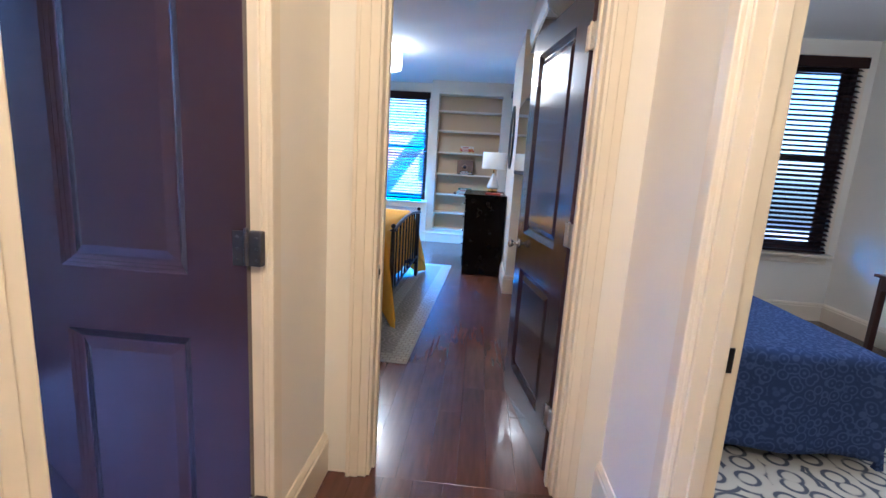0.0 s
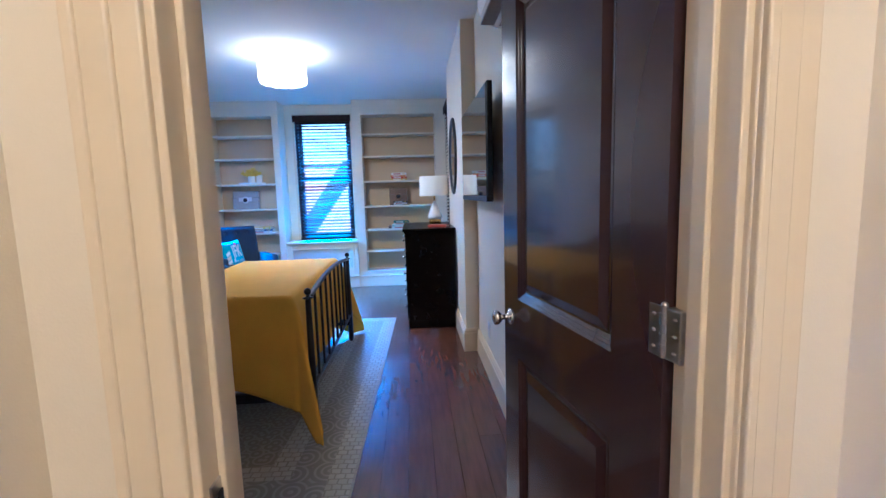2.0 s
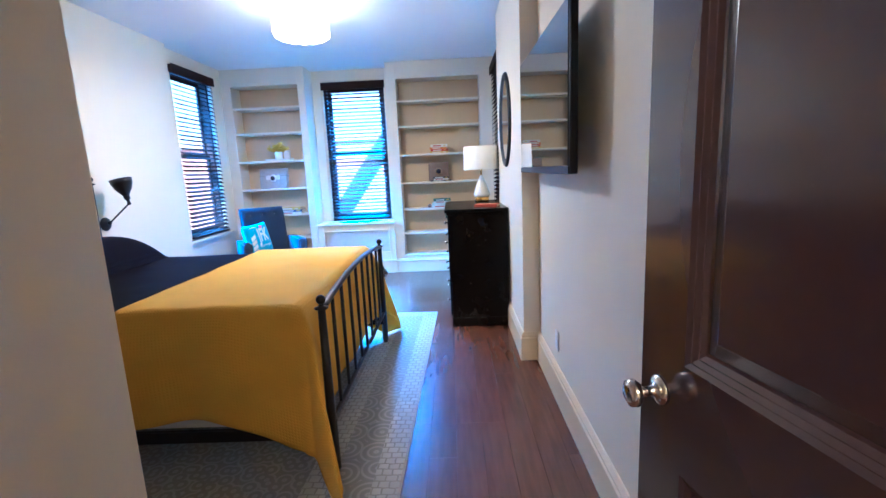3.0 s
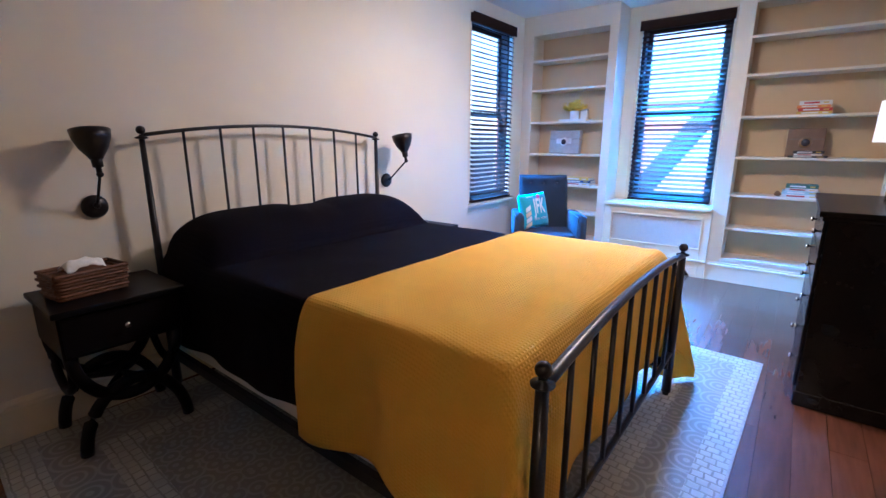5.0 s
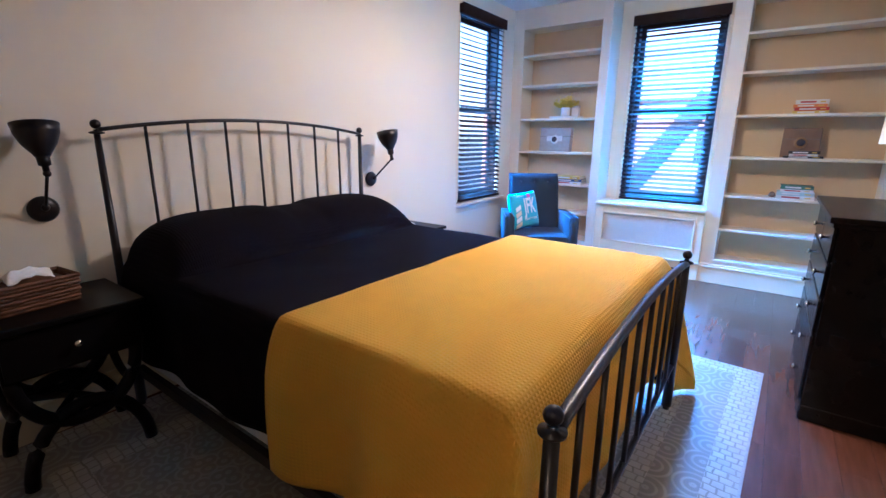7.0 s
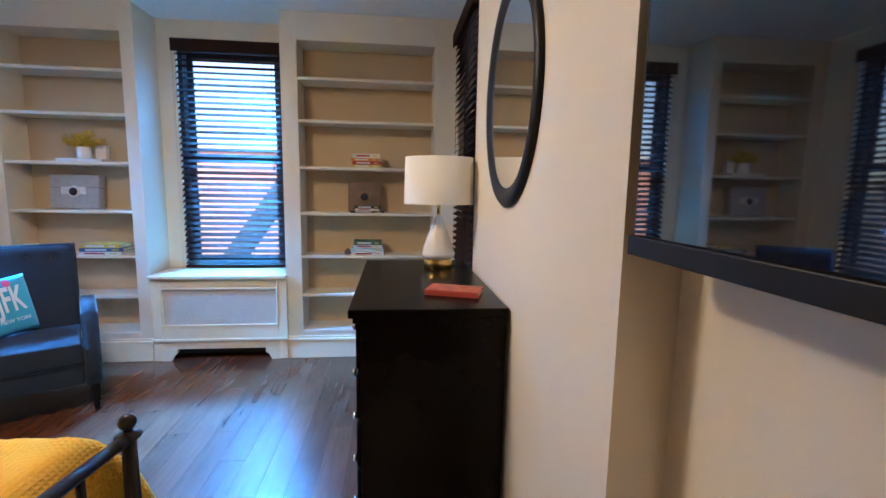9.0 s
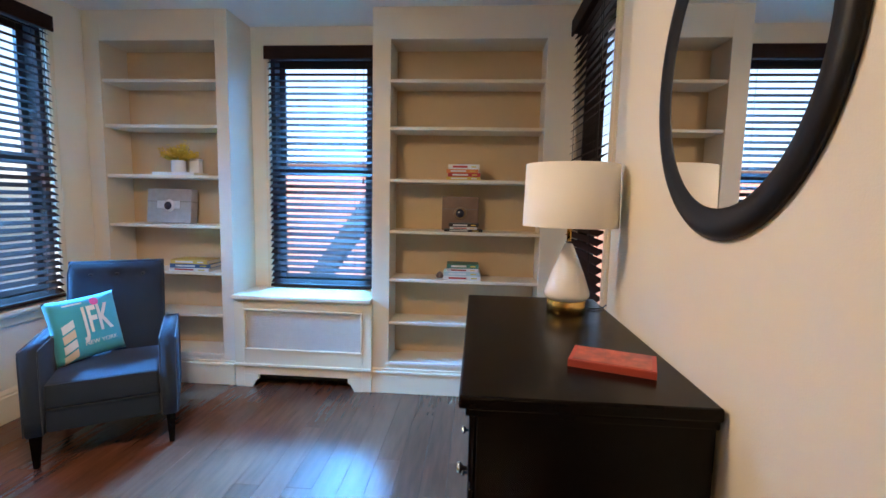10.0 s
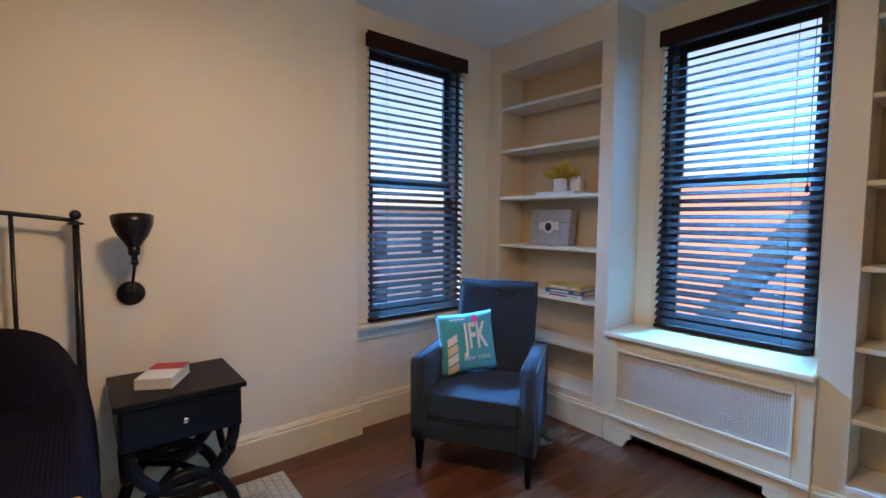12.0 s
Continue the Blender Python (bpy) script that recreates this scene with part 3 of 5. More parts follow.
# hall side door, swung open into the side room
panel_door("door_2", pose(-0.638, 1.889, 0, 0, 0, 180), 0.70, DH, DOORBROWN,
           [(1.035, 2.0, [(0.175, 0.56)]), (0.20, 0.845, [(0.175, 0.56)])], "dark brown panelled hall door standing open", None, 0.945, 0.0, 1)
# closet door, shut, with a lever handle
CLOSET = panel_door("door_3", pose(-3.09, 2.165, 0, 0, 0, 90), 0.84, 2.05, CLOSETBROWN,
           [(1.02, 1.93, [(0.10, 0.39), (0.46, 0.75)]), (0.18, 0.80, [(0.10, 0.39), (0.46, 0.75)])], "grey-brown panelled closet door, shut, with a nickel handle")
hd = turned([(0, 0), (0.026, 0), (0.026, 0.006), (0.012, 0.012), (0.01, 0.05), (0, 0.052)], 24, None, pose(0.775, -0.02, 0.875, 90, 0, 0))
tube([(0.775, -0.065, 0.875), (0.805, -0.072, 0.879), (0.885, -0.075, 0.881)], 0.009, 10, hd)
ball((0.89, -0.075, 0.881), 0.017, hd)
ball((0.775, -0.066, 0.875), 0.018, hd)
part("lever_handle", hd, CHROME, CLOSET, "nickel lever handle", True)
for z in (0.31, 1.13):
    hg = tube([(0.885, -0.072, z - 0.05), (0.885, -0.072, z + 0.05)], 0.009)
    box(0.865, -0.064, z - 0.05, 0.905, -0.04, z + 0.05, 0.001, hg)
    part("hinge", hg, DARKSTEEL, CLOSET, "dark steel hinge")


# ---- windows ----
def window(name, m, w, label):
    """Sash window in local axes: x along the wall, y outward, z up; the opening is w wide."""
    t = tagged(new(name), label, "window", kind="structure")
    t.matrix_world = m
    mid = WB + 0.5 * (WT - WB)
    f = bmesh.new()
    for x0, x1 in ((0, 0.035), (w - 0.035, w)):
        box(x0, 0.02, WB, x1, 0.13, WT, 0.004, f)
    box(0.035, 0.02, WT - 0.035, w - 0.035, 0.13, WT, 0.004, f)
    box(0.035, 0.02, WB, w - 0.035, 0.13, WB + 0.03, 0.004, f)
    part("window_frame", f, SASH, t)
    for nm, z0, z1, y in (("lower_sash", WB + 0.03, mid + 0.025, 0.075), ("upper_sash", mid - 0.025, WT - 0.035, 0.105)):
        s = bmesh.new()
        for x0, x1 in ((0.036, 0.085), (w - 0.085, w - 0.036)):
            box(x0, y, z0, x1, y + 0.028, z1, 0.004, s)
        box(0.085, y, z0, w - 0.085, y + 0.028, z0 + 0.05, 0.004, s)
        box(0.085, y, z1 - 0.045, w - 0.085, y + 0.028, z1, 0.004, s)
        sash = part(nm, s, SASH, t)
        g = part("pane", box(0.08, y + 0.011, z0 + 0.045, w - 0.08, y + 0.015, z1 - 0.04), PANE, sash)
        g.visible_shadow = False
    return t


def blind(m, w, label, tilt=33.0):
    """A wooden slat blind, local x along the wall, y outward; it hangs in front of the wall plane y = 0."""
    t = thing("window_blind", m, label, "blind", "slat blinds")
    top, bottom, step = 2.53, 0.775, 0.0485
    hb = box(0, -0.062, 2.545, w, -0.006, 2.628, 0.004)
    part("headrail", hb, BLIND, t)
    cap = box(-0.012, -0.076, 2.532, w + 0.012, -0.062, 2.634, 0.006)
    part("valance", cap, BLIND, t)
    sl = None
    n = int((top - bottom) / step)
    for k in range(n + 1):
        if sl is None:
            b = box(0.012, -0.024, -0.0014, w - 0.012, 0.024, 0.0014)
            sl = part("slat", b, BLIND, t)
            me = sl.data
        else:
            sl = new("slat", me)
            sl.parent = t
        sl.matrix_basis = pose(0, -0.034, bottom + k * step, tilt + 2.5 * math.sin(k * 1.7), 0, 0.12 * math.sin(k * 2.3))
    part("bottom_rail", box(0.01, -0.06, 0.728, w - 0.01, -0.008, 0.752, 0.004), BLIND, t)
    for x in (0.14, w - 0.14):
        part("ladder_cord", tube([(x, -0.061, 0.75), (x, -0.061, 2.57)], 0.0016, 6), PLASTIC, t)
    part("pull_cord", tube([(w - 0.07, -0.066, 1.62), (w - 0.068, -0.07, 2.57)], 0.002, 6), PLASTIC, t)
    part("tassel", turned([(0, 0), (0.012, 0.005), (0.008, 0.03), (0.003, 0.045), (0, 0.046)], 12, None, pose(w - 0.07, -0.066, 1.578)), PLASTIC, t)
    return t


window("window_1", pose(BX0, 9.10, 0), BX1 - BX0, "double-hung sash window in the middle of the end wall")
window("window_2", pose(-3.115, 7.62, 0, 0, 0, 90), 0.82, "double-hung sash window beside the armchair")
window("window_3", pose(0.49, 8.56, 0, 0, 0, -90), 0.78, "double-hung sash window behind the dresser lamp")
window("window_5", pose(-3.035, 0.2, 0, 0, 0, 90), 0.8, "double-hung sash window of the side room")
window("window_4", pose(2.73, 5.60, 0), 0.85, "double-hung sash window in the guest room")
blind(pose(-1.852, 9.10, 0), 0.855, "dark walnut slat blind, lowered and slightly open")
blind(pose(-3.115, 7.592, 0, 0, 0, 90), 0.845, "dark walnut slat blind, lowered, beside the armchair")
blind(pose(0.49, 8.58, 0, 0, 0, -90), 0.83, "dark walnut slat blind, lowered, behind the lamp")
blind(pose(2.72, 5.60, 0), 0.87, "dark walnut slat blind, lowered, in the guest room")


def window_casing(name, m, w, sill=True, c=0.055, first=None):
    bm = bmesh.new()
    first = -c if first is None else first
    casing = ((first, 0.004), (w - 0.004, w + c))
    for x0, x1 in casing:
        box(x0, -0.018, WB - 0.02, x1, -0.0, WT + 0.06, 0.004, bm)
        box(x0 + 0.012, -0.024, WB - 0.02, x1 - 0.012, -0.016, WT + 0.06, 0.004, bm)
    box(0.004, -0.018, WT, w - 0.004, 0, WT + 0.06, 0.004, bm)
    if sill:
        box(first - 0.02 * (first == -c), -0.075, WB - 0.055, w + c + 0.02, 0.03, WB - 0.022, 0.008, bm)
        box(first, -0.02, WB - 0.13, w + c, 0, WB - 0.055, 0.004, bm)
        box(first, -0.03, WB - 0.075, w + c, 0, WB - 0.055, 0.006, bm)
    ob = setting(name, bm, TRIM, "cream painted window casing" + (" with a projecting sill" if sill else ""), "trim")
    ob.matrix_world = m
    return ob


window_casing("trim_window_1", pose(BX0, 9.10, 0), BX1 - BX0, False, 0.035)
window_casing("trim_window_2", pose(-3.115, 7.62, 0, 0, 0, 90), 0.82, first=-0.124)
window_casing("trim_window_3", pose(0.49, 8.56, 0, 0, 0, -90), 0.78)
window_casing("trim_window_4", pose(2.73, 5.60, 0), 0.85)

# ---- built-in bookcases ----
SHELVES = (2.312, 1.982, 1.61, 1.235, 0.876, 0.548)


def bookcase(x0, x1, o0, o1, depth, label):
    """Local to the world: face frame from x0 to x1 with the opening o0 to o1, front at y = 8.75."""
    t = thing("built_in_bookcase", pose(0, 0, 0), label, "bookcase", "built-in bookcases")
    y = 8.75
    f = bmesh.new()
    box(x0, y, 0, o0, y + 0.022, H - 0.002, 0.002, f)
    box(o1, y, 0, x1, y + 0.022, H - 0.002, 0.002, f)
    box(o0, y, 2.582, o1, y + 0.022, H - 0.002, 0.002, f)
    box(o0, y, 0, o1, y + 0.022, 0.218, 0.002, f)
    part("face_frame", f, SHELFPAINT, t)
    for a, b, nm in ((x0, o0, "side_panel"), (o1, x1, "side_panel")):
        part(nm, box(a, y + 0.022, 0, b, 9.098, H - 0.004), SHELFPAINT, t)
    part("back_panel", box(o0, y + depth, 0.2, o1, 9.098, H - 0.004), BACKWARMED, t, "matte beige back panel, recess shade and lamp warmth in its colour")
    part("top_panel", box(o0, y + 0.022, 2.582, o1, y + depth, 2.606), SHELFPAINT, t)
    part("bottom_board", box(o0, y - 0.008, 0.2185, o1, y + depth, 0.243, 0.004), SHELFPAINT, t)
    for z in SHELVES:
        part("shelf", box(o0, y + 0.012, z - 0.024, o1, y + depth, z, 0.004), SHELFPAINT, t)
    plinth = part("plinth", box(x0, y - 0.022, 0, x1, y, 0.15, 0.003), TRIM, t)
    part("plinth_bead", box(x0, y - 0.028, 0.15, x1, y, 0.172, 0.006), TRIM, plinth)
    part("plinth_cap", box(x0, y - 0.012, 0.172, x1, y, 0.19, 0.004), TRIM, plinth)
    return t


bookcase(-3.113, -2.0, -2.985, -2.095, 0.27, "cream painted built-in bookcase, partly filled, in the alcove corner")
bookcase(-0.93, 0.488, -0.80, 0.29, 0.27, "cream painted built-in bookcase, nearly empty, behind the dresser")

# radiator cover under the middle window
t = thing("radiator_cover", pose(-1.455, 8.75, 0), "cream painted radiator cover with a pierced metal grille", "radiator cover")
f = bmesh.new()
box(-0.533, -0.03, 0.0, -0.46, 0, 0.69, 0.004, f)
box(0.46, -0.03, 0.0, 0.533, 0, 0.69, 0.004, f)
box(-0.46, -0.03, 0.615, 0.46, 0, 0.69, 0.004, f)
box(-0.46, -0.03, 0.10, 0.46, 0, 0.29, 0.004, f)
for s in (-1, 1):
    b2 = bmesh.new()
    vs = [(0.46 * s, 0.10), (0.46 * s, 0.0), (0.40 * s, 0.0), (0.385 * s, 0.03), (0.37 * s, 0.055), (0.35 * s, 0.065), (0.35 * s, 0.10)]
    lo = [b2.verts.new((x, -0.03, z)) for x, z in vs]
    hi = [b2.verts.new((x, 0, z)) for x, z in vs]
    b2.faces.new(lo)
    b2.faces.new(hi)
    for i in range(len(vs)):
        j = (i + 1) % len(vs)
        b2.faces.new((lo[i], lo[j], hi[j], hi[i]))
    bmesh.ops.recalc_face_normals(b2, faces=b2.faces[:])
    join(f, b2)
part("frame", f, TRIM, t)
part("cap_moulding", box(-0.535, -0.045, 0.165, 0.535, -0.03, 0.19, 0.006), TRIM, t)
mo = bmesh.new()
for x0, x1, z0, z1 in ((-0.46, 0.46, 0.60, 0.615), (-0.46, 0.46, 0.29, 0.305), (-0.46, -0.445, 0.305, 0.60), (0.445, 0.46, 0.305, 0.60)):
    box(x0, -0.036, z0, x1, -0.006, z1, 0.003, mo)
part("grille_moulding", mo, TRIM, t)
g = bmesh.new()
nx, nz = 66, 23
for i in range(nx + 1):
    x = -0.445 + 0.89 * i / nx
    box(x - 0.0042, -0.016, 0.305, x + 0.0042, -0.013, 0.60, 0, g)
for i in range(nz + 1):
    z = 0.305 + 0.295 * i / nz
    box(-0.445, -0.0175, z - 0.0042, 0.445, -0.0145, z + 0.0042, 0, g)
part("grille", g, MESHMETAL, t, "pierced grey metal grille")
# added dark sheet that stands in for the shade behind the grille
part("shade_sheet", box(-0.50, 0.10, 0.02, 0.50, 0.12, 0.66), GRILLESHADE, t)
part("sill_board", box(-0.534, -0.065, 0.69, 0.534, 0.349, 0.722, 0.008), TRIM, t, "cream painted window sill board")

# ---- outside ----
setting("wall_below", box(-3.3, -2.25, -7.0, 3.95, 9.4, -0.24), BRICK, "brick walls of the storeys below", "wall")
setting("ground", box(-80, -60, -7.2, 80, 120, -7.0), TARMAC, "grey concrete yard far below", "ground")


def facade(name, m, w, top, bottom, rows, cols, label, brick=BRICK):
    t = thing(name, m, label, "building")
    part("wall", box(0, 0, bottom, w, 6, top), brick, t)
    part("cornice", box(-0.15, -0.25, top, w + 0.15, 6.1, top + 0.3, 0.05), STONE, t)
    for i in range(cols):
        for j in range(rows):
            x = (i + 0.5) * w / cols
            z = top - 1.9 - j * 3.0
            if z - 0.9 < bottom:
                continue
            wdw = part("window", box(x - 0.5, -0.05, z - 0.8, x + 0.5, 0.02, z + 0.8, 0.02), STONE, t)
            part("pane", box(x - 0.42, -0.07, z - 0.72, x + 0.42, -0.051, z + 0.72), DARKGLASS, wdw)
    return t


facade("brick_building", pose(-14, 26, 0), 22, 3.0, -7, 3, 3, "sunlit red brick building across the yard")
facade("brick_building", pose(-22, -2, 0, 0, 0, 90), 26, 1.9, -7, 2, 8, "brick building beyond the side window, pale with daylight put into its colour", LITBRICK)
facade("brick_building", pose(16, 30, 0, 0, 0, -90), 26, -1.6, -7, 2, 8, "red brick building on the far side of the yard")

# fire escape stair outside the middle window
t = thing("fire_escape", pose(-5.24, 15.9, -2.27), "dark iron fire escape stair outside the window", "fire escape")
RUN, RISE = 3.34, 4.63
for y in (0.0, 0.16):
    part("stringer", tube([(0, y, 0), (RUN, y, RISE)], 0.07, 8, None, None, 3.4), IRONPAINT, t)
for k in range(17):
    part("tread", box(0.06 + k * 0.187, 0.0, 0.08 + k * 0.26, 0.22 + k * 0.187, 0.16, 0.11 + k * 0.26), IRONPAINT, t)
for x in (0.0, RUN):
    part("leg", tube([(x, 0.08, -4.73), (x, 0.08, x * RISE / RUN)], 0.05, 8), IRONPAINT, t)
    part("cross_bar", tube([(x, 0, x * RISE / RUN), (x, 0.16, x * RISE / RUN)], 0.04, 8), IRONPAINT, t)

# ---- bed ----
BY0, BY1 = 4.47, 6.09     # post axes
HX, FX = -2.94, -0.71
t = thing("bed", pose(0, 0, 0), "black iron bed with an arched spindle headboard and footboard", "bed")


def post(x, y, top, r0, r1, nm="post"):
    b = tube([(x, y, 0.03), (x, y, top - 0.06)], r1, 14, None, r0)
    turned([(0, 0), (0.016, 0), (0.016, 0.03), (0, 0.032)], 14, b, Matrix.Translation((x, y, 0)))
    turned([(0.012, 0), (0.03, 0.004), (0.031, 0.010), (0.012, 0.016), (0.011, 0.022)], 18, b, Matrix.Translation((x, y, top - 0.075)))
    p = part(nm, b, IRON, t, "", True)
    part("finial", ball((x, y, top - 0.03), 0.0215), IRON, p, "", True)
    return p


for y in (BY0, BY1):
    post(HX, y, 1.46, 0.013, 0.024, "headboard_post")
    post(FX, y, 0.875, 0.017, 0.024, "footboard_post")
MIDY = (BY0 + BY1) / 2


def arch(x, base, rise, n=24):
    return [(x, BY0 + (BY1 - BY0) * k / n, base + rise * (1 - (2 * k / n - 1) ** 2)) for k in range(n + 1)]


part("headboard_arch", tube(arch(HX, 1.405, 0.065), 0.010, 10), IRON, t, "", True)
part("headboard_low_rail", tube([(HX, BY0, 0.42), (HX, BY1, 0.42)], 0.012, 10), IRON, t)
for k in range(1, 8):
    y = BY0 + (BY1 - BY0) * k / 8
    z = 1.405 + 0.065 * (1 - (2 * k / 8 - 1) ** 2)
    part("headboard_spindle", tube([(HX, y, 0.42), (HX, y, z)], 0.008, 8), IRON, t, "", True)
part("footboard_arch", tube(arch(FX, 0.80, 0.055), 0.019, 12, None, None, 0.7), IRON, t, "", True)
part("footboard_low_rail", tube([(FX, BY0, 0.26), (FX, BY1, 0.26)], 0.013, 10), IRON, t)
for k in range(1, 9):
    y = BY0 + (BY1 - BY0) * k / 9
    z = 0.80 + 0.055 * (1 - (2 * k / 9 - 1) ** 2)
    part("footboard_spindle", tube([(FX, y, 0.26), (FX, y, z)], 0.0095, 8), IRON, t, "", True)
for y in (BY0 + 0.02, BY1 - 0.02):
    part("side_rail", box(HX, y - 0.015, 0.17, FX, y + 0.015, 0.225, 0.004), IRON, t)
part("box_spring", box(HX + 0.04, BY0 + 0.035, 0.22, FX - 0.125, BY1 - 0.035, 0.42, 0.03), SKIRT, t, "white cloth-covered box spring")
part("mattress", box(HX + 0.04, BY0 + 0.04, 0.42, FX - 0.125, BY1 - 0.04, 0.76, 0.06, None, 4), SKIRT, t, "white mattress")


def drape(x0, x1, top, ylo, yhi, drop_lo, drop_hi, foot, nx, ny, bulge, seedv, r=0.07):
    """A cloth over the mattress: s runs along the bed, q across; what runs past an edge hangs down in folds."""
    bm = bmesh.new()
    uvl = bm.loops.layers.uv.new("UVMap")
    s_end = x1 + foot
    q0, q1 = ylo - drop_lo, yhi + drop_hi
    grid = []
    for i in range(nx + 1):
        s = x0 + (s_end - x0) * i / nx
        row = []
        for j in range(ny + 1):
            ease = max(0.0, min(1.0, (s + 1.2) / 0.45)) if foot else 0.0
            more = 0.15 * ease * ease * (3 - 2 * ease)
            q = (q0 - more) + (q1 - q0 + 2 * more) * j / ny
            ds = max(0.0, s - x1) if foot else 0.0
            dq = max(0.0, ylo - q, q - yhi)
            sign = -1 if q < ylo else 1
            hang = math.hypot(ds, dq)
            bend = 1 - math.exp(-hang / r) if hang > 0 else 0
            out = r * 0.55 * bend + (0.018 * min(1, hang / 0.2) if foot else 0.012 * min(1, hang / 0.2))
            fold = 0.0
            if hang > 0:
                along = s if dq >= ds else q
                amp = (0.028 if foot and dq >= ds else 0.012) * min(1, hang / 0.35)
                fold = amp * (math.sin(along * 9 + seedv) + 0.6 * math.sin(along * 17 + 2.1 * seedv)) * min(1, 2.5 * abs(dq - ds) / hang)
            ux, uy = (ds / hang, dq / hang) if hang else (0, 0)
            x = min(s, x1 if foot else s) + ux * (out + fold)
            y = min(max(q, ylo), yhi) + sign * uy * (out + fold)
            if foot and ds > 0 and dq > 0:
                y += sign * 0.42 * min(ds, dq)
                x += 0.30 * min(ds, dq)
            z = top + bulge(x, y) - max(0.0, hang - r * 0.45 * bend)
            z += 0.004 * noise.noise(Vector((s * 5, q * 5, seedv)))
            row.append(bm.verts.new((x, y, max(z, 0.03))))
        grid.append(row)
    for i in range(nx):
        for j in range(ny):
            f = bm.faces.new((grid[i][j], grid[i + 1][j], grid[i + 1][j + 1], grid[i][j + 1]))
            for lp, (a, b) in zip(f.loops, ((i, j), (i + 1, j), (i + 1, j + 1), (i, j + 1))):
                lp[uvl].uv = ((s_end - x0) * a / nx, (q1 - q0) * b / ny)
    bmesh.ops.recalc_face_normals(bm, faces=bm.faces[:])
    return bm


def pillows(x, y):
    """The two sleeping pillows under the coverlet."""
    u = (x + 2.70) / 0.24
    if abs(u) > 1.25:
        return 0.0
    rise = 0.0
    for c in (MIDY - 0.37, MIDY + 0.37):
        w = (y - c) / 0.40
        rise = max(rise, 0.215 * max(0, 1 - abs(u / 1.25) ** 2.6) ** 0.6 * max(0, 1 - abs(w) ** 4) ** 0.5)
    if abs(y - MIDY) < 0.25:
        rise = max(rise, 0.19 * max(0, 1 - abs(u / 1.25) ** 2.6) ** 0.6)
    return rise


bm = drape(-2.90, -1.58, 0.79, BY0 + 0.03, BY1 - 0.03, 0.475, 0.475, 0, 70, 96, pillows, 1.3)
cover = tagged(link("coverlet", bm, BLACKCLOTH, None, "", True), "black quilted coverlet over mattress and pillows", "bedspread")
bm = drape(-1.645, FX - 0.115, 0.815, BY0 + 0.02, BY1 - 0.02, 0.555, 0.60, 0.56, 60, 110, lambda x, y: 0.0, 4.2, 0.08)
blanket = tagged(link("blanket", bm, MUSTARD, None, "", True), "mustard waffle-weave blanket folded over the foot of the bed", "blanket")

for ob in (cover, blanket):
    md = ob.modifiers.new("thickness", "SOLIDIFY")
    md.thickness, md.offset = 0.008, 1.0

# ---- rug ----
t = thing("area_rug", pose(-1.655, 5.28, 0, 0, 0, -2), "grey patterned flat-woven area rug under the bed", "rug")
RW, RL = 1.295, 1.625
part("rug_edge", box(-RW, -RL, 0.0, RW, RL, 0.008, 0.003), RUGEDGE, t)


def rug_band(name, a, b, z, mat, label):
    """The four strips of a rectangular band of the rug, from a to b inside its edge."""
    for x0, y0, x1, y1 in ((a - RW, a - RL, RW - a, b - RL), (a - RW, RL - b, RW - a, RL - a), (a - RW, b - RL, b - RW, RL - b), (RW - b, b - RL, RW - a, RL - b)):
        part(name, box(x0, y0, 0.006, x1, y1, z), mat, t, label)


rug_band("outer_band", 0.012, 0.135, 0.0105, RUGCOBBLE, "pale band of small woven blocks")
rug_band("middle_band", 0.135, 0.325, 0.0100, RUGBAND, "faded grey band")
rug_band("inner_band", 0.325, 0.445, 0.0105, RUGCOBBLE, "pale band of small woven blocks")
part("rug_field", box(0.445 - RW, 0.445 - RL, 0.006, RW - 0.445, RL - 0.445, 0.0102), RUGFIELD, t, "grey field with faded medallions")


# ---- bedside tables ----
def arc(cx, cz, r, a0, a1, x, n=18, sq=1.0):
    return [(x, cx + r * math.cos(radians(a0 + (a1 - a0) * k / n)), cz + sq * r * math.sin(radians(a0 + (a1 - a0) * k / n))) for k in range(n + 1)]


def nightstand(m, label):
    """Front faces +x; the table is 0.44 deep and 0.50 wide."""
    t = thing("bedside_table", m, label, "nightstand", "bedside tables")
    part("tabletop", box(0, -0.25, 0.642, 0.45, 0.25, 0.666, 0.005), NIGHTWOOD, t)
    part("body", box(0.02, -0.232, 0.46, 0.42, 0.232, 0.642, 0.004), NIGHTWOOD, t)
    d = part("drawer_front", box(0.42, -0.222, 0.472, 0.432, 0.222, 0.634, 0.004), NIGHTWOOD, t)
    part("drawer_knob", turned([(0.006, 0), (0.006, 0.012), (0.014, 0.018), (0.013, 0.026), (0, 0.03)], 18, None, pose(0.432, 0, 0.553, 0, 90, 0)), CHROME, d, "nickel knob", True)
    for x in (0.05, 0.39):
        part("upper_arc", tube(arc(0, 0.462, 0.205, 180, 360, x, 24, 1.15), 0.026, 10), NIGHTWOOD, t, "", True)
        part("lower_arc", tube(arc(0, 0.0, 0.212, 4, 176, x, 24, 1.35), 0.026, 10), NIGHTWOOD, t, "", True)
    for y in (-0.205, 0.205):
        side = [(0.22 + 0.17 * math.cos(radians(180 + 9 * k)), y, 0.462 + 0.20 * math.sin(radians(180 + 9 * k))) for k in range(21)]
        part("side_arc", tube(side, 0.018, 8), NIGHTWOOD, t, "", True)
    for s in (-1, 1):
        part("cross_brace", tube([(0.05, s * 0.13, 0.235), (0.22, 0.0, 0.262), (0.39, -s * 0.13, 0.235)], 0.015, 8), NIGHTWOOD, t, "", True)
    return t


